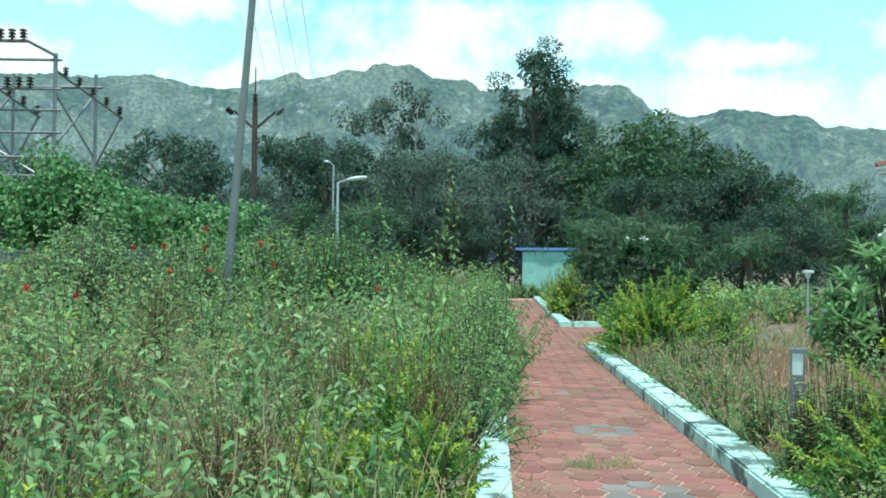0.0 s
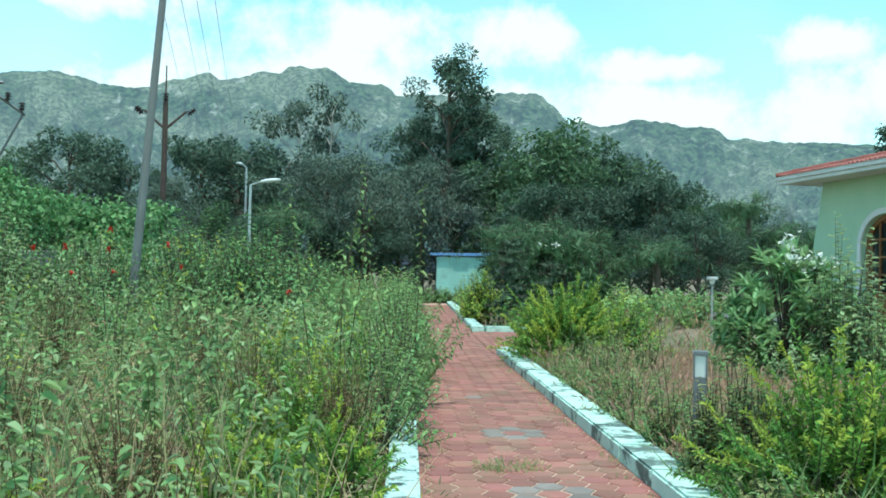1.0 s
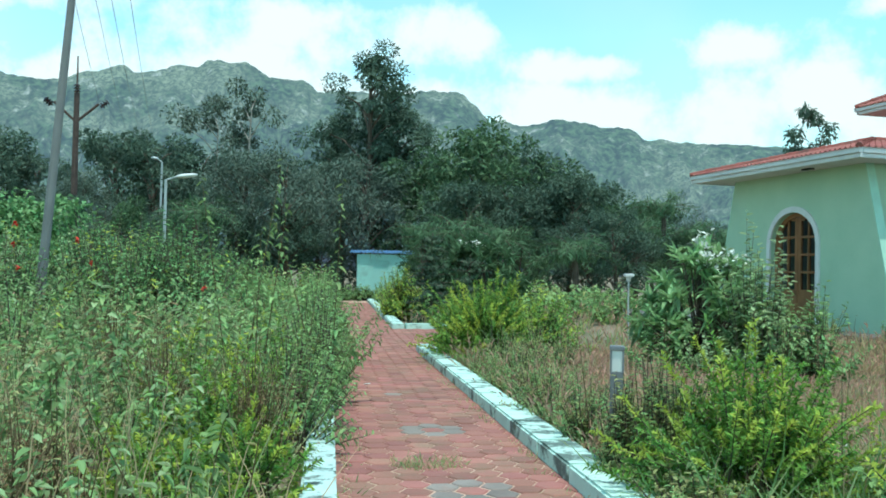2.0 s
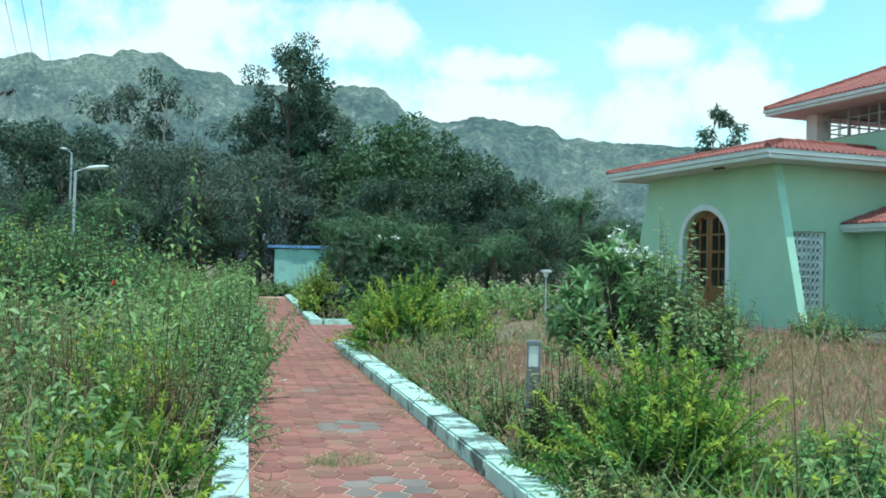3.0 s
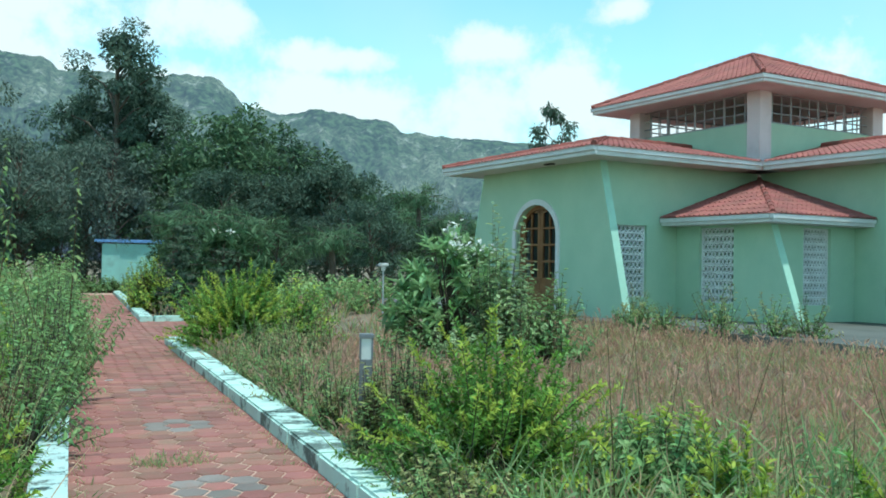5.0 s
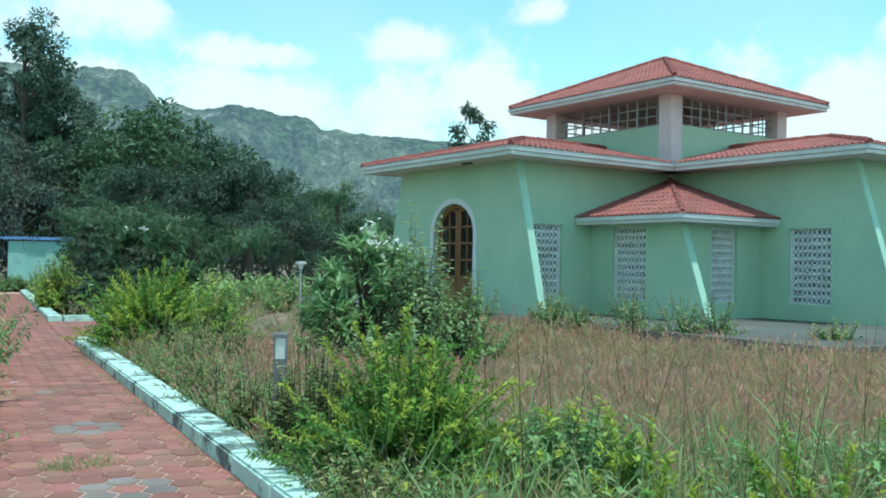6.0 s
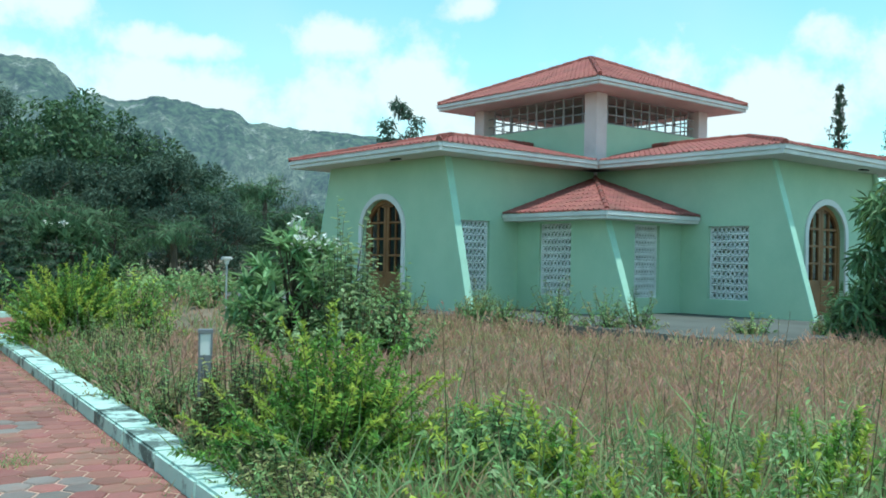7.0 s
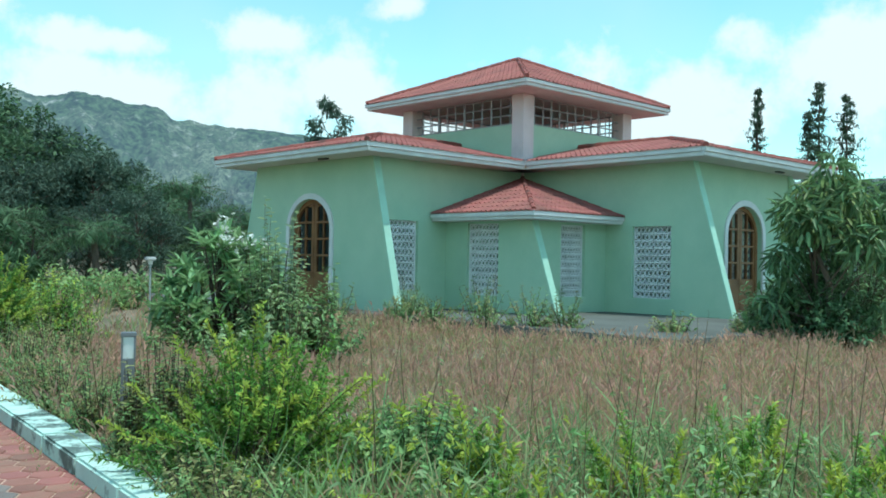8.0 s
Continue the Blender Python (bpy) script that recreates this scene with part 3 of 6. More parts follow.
def build_house():
    house = new("house")
    house.matrix_world = pose(HX, HY, 0.505, 0, 0, math.degrees(TURN))
    tagged(house, "green painted cross-plan house with red tiled roofs and a glazed tower", "house")
    T = 0.17
    # each wing: an end wall with an arched door and splayed buttress ends, and two side walls with a lattice window
    for k in range(4):
        ang = radians(180 + 90 * k)          # outward heading of the wing: west, south, east, north
        c, s = math.cos(ang), math.sin(ang)

        def P(u, r, z, c=c, s=s):
            """u along the end wall, r outward from the centre."""
            return (c * r - s * u, s * r + c * u, z)
        splay_end = k % 2 == 0
        f = 0.82 if splay_end else 0.0
        outline = [(-WH - f, 0), (WH + f, 0), (WH, ZE), (-WH, ZE)]
        if not splay_end:
            outline = [(-WH + T + 0.003, 0), (WH - T - 0.003, 0), (WH - T - 0.003, ZE), (-WH + T + 0.003, ZE)]
        hole = arch(0, 0.75, 1.68, 2.33, 0.02)
        end = part("end_wall", panel(outline, [hole], lambda u, v: P(u, PR, v), Vector(P(0, PR - T, 0)) - Vector(P(0, PR, 0))), WALL, house)
        trim = panel(arch(0, 0.87, 1.68, 2.455, 0.02), [arch(0, 0.752, 1.68, 2.332, 0.021)], lambda u, v: P(u, PR + 0.035, v), Vector(P(0, PR - 0.02, 0)) - Vector(P(0, PR + 0.035, 0)))
        part("door_surround", trim, WHITE, end, "white painted arch surround")
        arched_door(house, lambda u, v, d: P(u, PR - d, v), 0, 0.75, 2.33, 1.68)
        if splay_end:
            for sg in (-1, 1):
                bm = bmesh.new()
                vs = []
                for r in (PR - T - 0.003, PR + 0.003):
                    vs.append([bm.verts.new(P(sg * u, r, z)) for u, z in ((WH + f, 0), (WH + f + 0.02, 0), (WH + 0.02, ZE), (WH, ZE))])
                for i in range(4):
                    bm.faces.new((vs[0][i], vs[0][(i + 1) % 4], vs[1][(i + 1) % 4], vs[1][i]))
                bm.faces.new(vs[0]); bm.faces.new(vs[1])
                part("buttress_edge", bm, FIN, end, "sloping mint buttress edge, coloured paler than the wall to look sunlit")
        r0 = WH + 0.003
        for sg in (-1, 1):
            a, b = r0, PR - T - 0.004 if splay_end else PR
            lo = PR + 0.92 if not splay_end else b
            w0, w1 = (5.38, 6.38) if splay_end else (5.24, 6.185)
            s0, s1 = (0.40, 1.86) if splay_end else (0.325, 1.825)
            outline = [(a, 0), (lo, 0), (b, ZE), (a, ZE)]
            hole = [(w0, s0), (w1, s0), (w1, s1), (w0, s1)]
            sw = part("side_wall", panel(outline, [hole], lambda u, v: P(sg * WH, u, v), Vector(P(-sg * T, 0, 0))), WALL, house)
            lattice(sw, lambda u, v, d: P(sg * (WH - 0.07 - d), w0 + u, s0 + v), w1 - w0, s1 - s0)
            if not splay_end:
                bm = bmesh.new()
                vs = []
                for uu in (WH - T - 0.003, WH + 0.003):
                    vs.append([bm.verts.new(P(sg * uu, r, z)) for r, z in ((lo, 0), (lo + 0.02, 0), (PR + 0.02, ZE), (PR, ZE))])
                for i in range(4):
                    bm.faces.new((vs[0][i], vs[0][(i + 1) % 4], vs[1][(i + 1) % 4], vs[1][i]))
                bm.faces.new(vs[0]); bm.faces.new(vs[1])
                part("buttress_edge", bm, FIN, sw, "sloping mint buttress edge, coloured paler than the wall to look sunlit")
        # soffit, roof and ridges of the wing
        e, hw = PR + OV, WH + OV
        sf = bmesh.new()
        vs = [P(-hw, WH + 0.1, EZ), P(hw, WH + 0.1, EZ), P(hw, e, EZ), P(-hw, e, EZ)]
        lo_v = [sf.verts.new(v) for v in vs]
        hi_v = [sf.verts.new((v[0], v[1], v[2] + 0.10)) for v in vs]
        sf.faces.new(lo_v); sf.faces.new(hi_v)
        for i in range(4):
            sf.faces.new((lo_v[i], lo_v[(i + 1) % 4], hi_v[(i + 1) % 4], hi_v[i]))
        part("soffit", sf, SOFFIT, house)
        q = [P(0.9 + dx, PR + 0.33 + dy, EZ) for dx in (-0.14, 0.14) for dy in (-0.05, 0.05)]
        vb = boxed(min(p[0] for p in q), max(p[0] for p in q), min(p[1] for p in q), max(p[1] for p in q), EZ - 0.03, EZ + 0.002, bevel=0.004)
        part("soffit_vent", vb, DARK, house, "small dark vent")
        zt, zr = EZ + 0.172, EZ + 0.79
        h0 = e - hw
        e, hw, zt = e + 0.105, hw + 0.105, zt - 0.012      # the tiles reach past the fascia
        faces = [(P(-hw, e, zt), P(hw, e, zt), P(0, h0 + 0.185, zr)),
                 (P(hw, e, zt), P(hw, hw, zt), P(0, 1.2, zr), P(0, h0 + 0.185, zr)),
                 (P(-hw, hw, zt), P(-hw, e, zt), P(0, h0 + 0.185, zr), P(0, 1.2, zr))]
        roof_obj("wing_roof", faces, house)
        for sg in (-1, 1):
            ridge_line(P(sg * hw, e, zt + 0.03), P(0, h0 + 0.185, zr + 0.03), house)
        ridge_line(P(0, h0 + 0.185, zr + 0.03), P(0, WH, zr + 0.03), house)
        e, hw = PR + OV, WH + OV
        # fascia of the wing: end and two sides
        for u0, u1, rr0, rr1 in ((-hw - 0.09, hw + 0.09, e, e), (hw, hw, hw + 0.09, e - 0.002), (-hw, -hw, hw + 0.09, e - 0.002)):
            bm = bmesh.new()
            for w, z0, z1 in ((0.05, EZ - 0.01, EZ + 0.07), (0.09, EZ + 0.072, EZ + 0.17)):
                if rr0 == rr1:
                    q0, q1 = P(u0, e, 0), P(u1, e + w, 0)
                else:
                    q0, q1 = P(u0, rr0, 0), P(u0 + (w if u0 > 0 else -w), rr1, 0)
                box(bm, min(q0[0], q1[0]), max(q0[0], q1[0]), min(q0[1], q1[1]), max(q0[1], q1[1]), z0, z1, 0.008)
            part("fascia", bm, WHITE, house, "white painted stepped eave fascia")
    # corner blocks
    for k in range(4):
        sx, sy = ((-1, -1), (1, -1), (1, 1), (-1, 1))[k]
        bh = 1.87

        def Q(x, y, z, sx=sx, sy=sy):
            return (sx * x, sy * y, z)
        f = 0.66
        w0, w1 = 2.76, 3.67
        outl = [(WH + 0.004, 0), (BK + f, 0), (BK, bh), (WH + 0.004, bh)]
        wl = part("block_wall", panel(outl, [[(w0, .325), (w1, .325), (w1, 1.825), (w0, 1.825)]], lambda u, v: Q(BK, u, v), Vector(Q(-T, 0, 0))), WALL, house)
        lattice(wl, lambda u, v, d: Q(BK - 0.07 - d, w0 + u, 0.325 + v), w1 - w0, 1.50)
        bm = bmesh.new()
        vs = []
        for xx in (BK - T - 0.003, BK + 0.003):
            vs.append([bm.verts.new(Q(xx, y, z)) for y, z in ((BK + f, 0), (BK + f + 0.02, 0), (BK + 0.02, bh), (BK, bh))])
        for i in range(4):
            bm.faces.new((vs[0][i], vs[0][(i + 1) % 4], vs[1][(i + 1) % 4], vs[1][i]))
        bm.faces.new(vs[0]); bm.faces.new(vs[1])
        part("buttress_edge", bm, FIN, wl, "sloping mint buttress edge, coloured paler than the wall to look sunlit")
        outl = [(WH + 0.004, 0), (BK - T - 0.004, 0), (BK - T - 0.004, bh), (WH + 0.004, bh)]
        wl = part("block_wall", panel(outl, [[(w0 + .08, .325), (w1 - .03, .325), (w1 - .03, 1.825), (w0 + .08, 1.825)]], lambda u, v: Q(u, BK, v), Vector(Q(0, -T, 0))), WALL, house)
        lattice(wl, lambda u, v, d: Q(w0 + 0.08 + u, BK - 0.07 - d, 0.325 + v), w1 - w0 - 0.11, 1.50)
        e = BK + 0.41
        zt, zr = bh + 0.155, 3.0
        bm = boxed(*sorted((sx * (WH + 0.005), sx * e)), *sorted((sy * (WH + 0.005), sy * e)), bh, bh + 0.10)
        part("soffit", bm, SOFFIT, house)
        t = e + 0.09
        roof_obj("block_roof", [(Q(WH, t, zt), Q(t, t, zt), Q(WH + 0.02, WH + 0.02, zr)), (Q(t, t, zt), Q(t, WH, zt), Q(WH + 0.02, WH + 0.02, zr))], house)
        ridge_line(Q(e, e, zt + 0.03), Q(WH + 0.02, WH + 0.02, zr + 0.03), house, 0.06)
        for horiz in (0, 1):
            bm = bmesh.new()
            for w, z0, z1 in ((0.04, bh, bh + 0.06), (0.08, bh + 0.062, bh + 0.152)):
                if horiz:
                    box(bm, *sorted((sx * (WH + 0.01), sx * (e + w))), *sorted((sy * e, sy * (e + w))), z0, z1, 0.008)
                else:
                    box(bm, *sorted((sx * e, sx * (e + w))), *sorted((sy * (WH + 0.01), sy * (e - 0.002))), z0, z1, 0.008)
            part("fascia", bm, WHITE, house, "white painted stepped eave fascia")
    # tower
    tw = 2.10
    for k in range(4):
        ang = radians(90 * k)
        c, s = math.cos(ang), math.sin(ang)

        def R(u, r, z, c=c, s=s):
            return (c * r - s * u, s * r + c * u, z)
        wl = part("tower_wall", panel([(-tw + 0.2, 2.6), (tw - 0.2, 2.6), (tw - 0.2, 4.33), (-tw + 0.2, 4.33)], [], lambda u, v: R(u, tw - 0.03, v), Vector(R(0, -0.18, 0))), WALL, house)
        win = bmesh.new()
        for i in range(13):
            u = -tw + 0.22 + (2 * tw - 0.44) * i / 12
            bar(win, R(u, tw - 0.12, 4.33), R(u, tw - 0.12, TZ), 0.018 if i % 3 else 0.032, None, 4)
        for j in range(4):
            z = 4.36 + (TZ - 4.38) * j / 3
            bar(win, R(-tw + 0.2, tw - 0.12, z), R(tw - 0.2, tw - 0.12, z), 0.018, None, 4)
        part("window_grille", win, GRILLE, wl, "dark steel grille of the clerestory window")
        x, y, _ = R(tw - 0.13, tw - 0.13, 0)
        part("corner_post", boxed(x - 0.19, x + 0.19, y - 0.19, y + 0.19, 2.6, TZ + 0.002, 0.01), PINK, house, "pinkish white corner post")
    e = tw + 0.70
    part("tower_soffit", boxed(-e, e, -e, e, TZ, TZ + 0.1), PINK, house)
    fascia(-e, e, -e, e, TZ + 0.01, house, 0.16)
    zt, zr = TZ + 0.172, TZ + 1.43
    t = e + 0.105
    cs = [(-t, -t, zt), (t, -t, zt), (t, t, zt), (-t, t, zt)]
    roof_obj("tower_roof", [(cs[i], cs[(i + 1) % 4], (0, 0, zr)) for i in range(4)], house)
    for p in cs:
        ridge_line((p[0], p[1], p[2] + 0.03), (0, 0, zr + 0.03), house, 0.07)
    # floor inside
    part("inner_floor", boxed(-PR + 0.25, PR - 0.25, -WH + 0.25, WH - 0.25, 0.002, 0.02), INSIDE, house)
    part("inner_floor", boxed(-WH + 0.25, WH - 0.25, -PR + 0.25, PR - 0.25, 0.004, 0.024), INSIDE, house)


build_house()


def build_terrace():
    bm = bmesh.new()
    box(bm, -7.6, 8.4, -9.9, 8.0, -0.6, 0.0, 0.02)
    ob = obj("terrace", bm, CEMENT)
    ob.matrix_world = pose(HX, HY, 0.505, 0, 0, math.degrees(TURN))
    tagged(ob, "grey cement terrace round the house", "terrace", kind="structure")


build_terrace()


# ---- path ----
def kerb_block(x0, y0, x1, y1, width, outward, h=0.14):
    a, b = Vector((x0, y0, 0)), Vector((x1, y1, 0))
    d = (b - a).normalized()
    n = Vector((-d.y, d.x, 0)) * outward
    l = (b - a).length - 0.008
    bm = boxed(0, l, 0, width, -0.1, h, 0.018)
    m = Matrix(((d.x, n.x, 0, x0), (d.y, n.y, 0, y0), (0, 0, 1, 0), (0, 0, 0, 1)))
    bm.transform(m)
    return bm


def build_kerbs():
    kr = new("kerb")
    tagged(kr, "mint painted kerb with dark weather stains along the path", "kerb", kind="structure")
    y = -4.0
    while y < 17.0:
        y1 = min(y + 0.95, 17.1)
        part("kerb_stone", kerb_block(right_edge(y), y, right_edge(y1), y1, 0.30, -1), KERB, kr)
        y = y1
    y = 23.5
    while y < 43:
        y1 = y + 0.95
        part("kerb_stone", kerb_block(right_edge(y), y, right_edge(y1), y1, 0.30, -1), KERB, kr)
        y = y1
    x = right_edge(23.5) + 0.36
    for i in range(2):
        part("kerb_stone", kerb_block(x, 23.5, x + 0.95, 23.6, 0.24, 1), KERB, kr)
        x += 0.95
    kl = new("kerb")
    tagged(kl, "mint painted kerb with dark weather stains under overhanging weeds", "kerb", kind="structure")
    y = 2.6
    while y < 43:
        y1 = y + 0.95
        part("kerb_stone", kerb_block(left_edge(y), y, left_edge(y1), y1, 0.22, 1), KERB_OLD, kl)
        y = y1


build_kerbs()


def build_path():
    V, F = [], []
    ys = np.arange(-4.0, 45, 0.5)
    for y in ys:
        V += [(left_edge(y) - 0.1, y, 0.002), (right_edge(y) + 0.1, y, 0.002)]
    F = [(2 * i, 2 * i + 1, 2 * i + 3, 2 * i + 2) for i in range(len(ys) - 1)]
    base = raw("path", V, F, JOINT)
    tagged(base, "garden path of red interlocking pavers with grey ones and sandy joints", "path", kind="structure")
    side = raw("side_path", [(2.68, 16.9, 0.004), (4.7, 17.0, 0.004), (5.0, 23.6, 0.004), (2.95, 23.5, 0.004)], [(0, 1, 2, 3)], JOINT)
    tagged(side, "side path of red pavers running into the grass", "path", kind="structure")
    # a paver: a six-sided block with softly waved edges
    R = 0.125
    bm = bmesh.new()
    n = 18
    ring = [0.866 * R / math.cos((a % (math.pi / 3)) - math.pi / 6) * (0.985 + 0.02 * math.cos(18 * a + 1)) for a in (2 * math.pi * i / n + 1e-6 for i in range(n))]

    def loop(k, z):
        return [bm.verts.new((math.cos(2 * math.pi * i / n) * ring[i] * k * 0.955, math.sin(2 * math.pi * i / n) * ring[i] * k * 0.955, z)) for i in range(n)]
    lo, mid, hi = loop(0.985, -0.015), loop(0.975, 0.002), loop(0.91, 0.010)
    for a, b in ((lo, mid), (mid, hi)):
        for i in range(n):
            bm.faces.new((a[i], a[(i + 1) % n], b[(i + 1) % n], b[i]))
    bm.faces.new(hi)
    me = bpy.data.meshes.new("paver")
    bm.to_mesh(me); bm.free()
    me_grey = me.copy()
    me.materials.append(PAVER); me_grey.materials.append(PAVER_GREY)
    dx, dy = R * 1.5, R * math.sqrt(3)
    r = random.Random(3)
    rings = []
    for cy in (6.25, 8.75, 11.3, 14.0, 17.2):
        row = round(cy / dy)
        rings.append((0.62 + 0.05 * (row * dy - 6.1) + 4 * dx, row * dy))
    count = 0
    far_v, far_f = [], []
    tv = [tuple(v.co) for v in me.vertices]
    tf = [tuple(p.vertices) for p in me.polygons]
    rows = int(42 / dy)
    for row in range(int(-3.8 / dy), rows):
        for c in range(-3, 14):
            y = row * dy + (dy / 2 if c % 2 else 0)
            x = 0.62 + 0.05 * (y - 6.1) + c * dx
            if x < left_edge(y) - 0.10 or x > right_edge(y) + 0.12:
                continue
            grey = any(0.1 * dy < math.hypot(x - gx, y - gy) < 1.25 * dy for gx, gy in rings)
            z = r.uniform(-0.004, 0.004)
            if count < 300 and y > 4.6:
                ob = new("paver", me_grey if grey else me)
                ob.parent = base
                ob.matrix_basis = pose(x, y, z, r.uniform(-0.6, 0.6), r.uniform(-0.6, 0.6), r.choice((0, 60, 120)) + r.uniform(-1.2, 1.2))
                count += 1
            else:
                k = len(far_v)
                far_v += [(x + v[0], y + v[1], z + v[2]) for v in tv]
                far_f += [tuple(k + i for i in f) for f in tf]
    for row in range(int(17.0 / dy), int(23.4 / dy)):
        for c in range(0, 9):
            y = row * dy + (dy / 2 if c % 2 else 0)
            x = right_edge(y) + 0.05 + c * dx
            k = len(far_v)
            far_v += [(x + v[0], y + v[1], v[2] + 0.012) for v in tv]
            far_f += [tuple(k + i for i in f) for f in tf]
    ob = raw("far_pavers", far_v, far_f, PAVER_FAR, base)
    ob["kind"] = "stuff"


build_path()


# ---- plants: helpers ----
def mesh_multi(name, groups, parent=None):
    """One mesh of four-cornered faces from several (verts, faces, material)."""
    Vs, Fs, idx, k = [], [], [], 0
    me = bpy.data.meshes.new(name)
    for i, (V, F, mat) in enumerate(groups):
        Vs.append(V); Fs.append(F + k); idx.append(np.full(len(F), i, np.int32)); k += len(V)
        me.materials.append(mat)
    V = np.concatenate(Vs).astype(np.float32); F = np.concatenate(Fs).astype(np.int32)
    me.vertices.add(len(V)); me.vertices.foreach_set("co", V.ravel())
    me.loops.add(F.size); me.loops.foreach_set("vertex_index", F.ravel())
    me.polygons.add(len(F)); me.polygons.foreach_set("loop_start", np.arange(0, F.size, 4, dtype=np.int32))
    me.polygons.foreach_set("material_index", np.concatenate(idx))
    me.update(calc_edges=True)
    ob = new(name, me)
    if parent:
        ob.parent = parent
    return ob


def shoots(B, D, LEN, nl, s0=0.2, L=0.06, W=0.035, sag=0.1, droop=0.25, out=0.75, near=True, r=0.004, segs=3, lsize=0.35, hang=0.0):
    """Shoots from base points: leaf arrays (position, direction, normal, length, width) and stem tubes."""
    n = len(B)
    D = unit(D)
    LEN = np.broadcast_to(np.asarray(LEN, float), (n,))
    s = np.clip(np.linspace(s0, 1, nl)[None] + rng.uniform(-0.5, 0.5, (n, nl)) * (1 - s0) / nl, 0, 1)

    def at(s):
        p = B[:, None] + D[:, None] * (LEN[:, None] * s)[..., None]
        p[..., 2] -= sag * LEN[:, None] * s ** 2
        return p
    P = at(s)
    T = np.repeat(D[:, None], nl, 1).copy(); T[..., 2] -= 2 * sag * s; T = unit(T)
    R = unit(rng.normal(size=(n, nl, 3))); S = unit(R - T * np.sum(R * T, -1, keepdims=True))
    U = T * (1 - out) + S * out; U[..., 2] -= hang; U = unit(U)
    N = T * 0.8 + [0, 0, 0.7] + rng.normal(size=U.shape) * 0.25
    ll = L * (1 - lsize * s) * rng.uniform(0.65, 1.2, s.shape)
    leaves = (P.reshape(-1, 3), U.reshape(-1, 3), N.reshape(-1, 3), ll.ravel(), (ll * W / L).ravel(), s.ravel())
    q = np.linspace(0, 0.97, segs + 1)
    pts = at(np.repeat(q[None], n, 0))
    return leaves, poly_tubes(pts, r * (1 - 0.7 * q), 4 if near else 3), droop


def leaf_group(leaves, mat, near=True, droop=0.25, pick=None):
    P, U, N, L, W, s = leaves
    if pick is not None:
        P, U, N, L, W = P[pick], U[pick], N[pick], L[pick], W[pick]
    V, F = leaf_arrays(P, U, N, L, W, near, 0.22, droop)
    return V, F, mat


def scatter(n, inside, x0, x1, y0, y1):
    p = np.stack([rng.uniform(x0, x1, n), rng.uniform(y0, y1, n)], 1)
    return p[inside(p[:, 0], p[:, 1])]


def with_ground(p):
    return np.concatenate([p, ground_z(p[:, 0], p[:, 1])[:, None]], 1)


VRIGHT = np.vectorize(right_edge)
VLEFT = np.vectorize(left_edge)


def weeds(name, label, p, h, stems, nl, L, W, near, lean=0.22, mat=L_WEED, mat2=L_WEED2, dry=0.08, s0=0.12, r=0.004, hang=0.25, tips=0.0):
    base = with_ground(p)
    n = len(p)
    B = np.repeat(base, stems, 0); H = np.repeat(h, stems) * rng.uniform(0.6, 1.0, n * stems)
    B[:, :2] += rng.normal(size=(len(B), 2)) * 0.05
    D = np.concatenate([rng.normal(size=(len(B), 2)) * lean, np.ones((len(B), 1))], 1)
    lv, tb, dr = shoots(B, D, H, nl, s0, L, W, 0.06, 0.3, 0.8, near, r, 3, hang=hang)
    k = rng.random(len(lv[0]))
    tipsel = (lv[5] > 0.8) & (np.repeat(rng.random(len(B)), nl) < tips)
    groups = [leaf_group(lv, mat, near, 0.3, (k >= dry) & ~tipsel), leaf_group(lv, mat2, near, 0.3, (k < dry) & ~tipsel), (*tb, STEM)]
    if tipsel.any():
        groups.append(leaf_group(lv, L_TIP, near, 0.3, tipsel))
    ob = mesh_multi(name, groups)
    return tagged(ob, label, "weeds", kind="stuff")


def blade_arrays(P, U, N, L, W, droop=0.22):
    """Narrow bending grass blades: base points, directions, normals, lengths and width."""
    n = len(P)
    U = unit(U); S = unit(np.cross(U, N)); N2 = np.cross(S, U)
    L = L[:, None]
    low = P + U * L * 0.42 - N2 * L * droop * 0.12
    mid = P + U * L * (0.75 - 0.05 * droop) - N2 * L * droop * 0.45
    tip = P + U * L * (1 - 0.2 * droop) - N2 * L * droop
    V = np.stack([P - S * W * 0.35, P + S * W * 0.35, low + S * W * 0.5, low - S * W * 0.5,
                  mid + S * W * 0.36, mid - S * W * 0.36, tip + S * W * 0.05, tip - S * W * 0.05], 1).reshape(-1, 3)
    k = np.arange(n)[:, None] * 8
    return V, np.concatenate([k + [0, 1, 2, 3], k + [3, 2, 4, 5], k + [5, 4, 6, 7]])


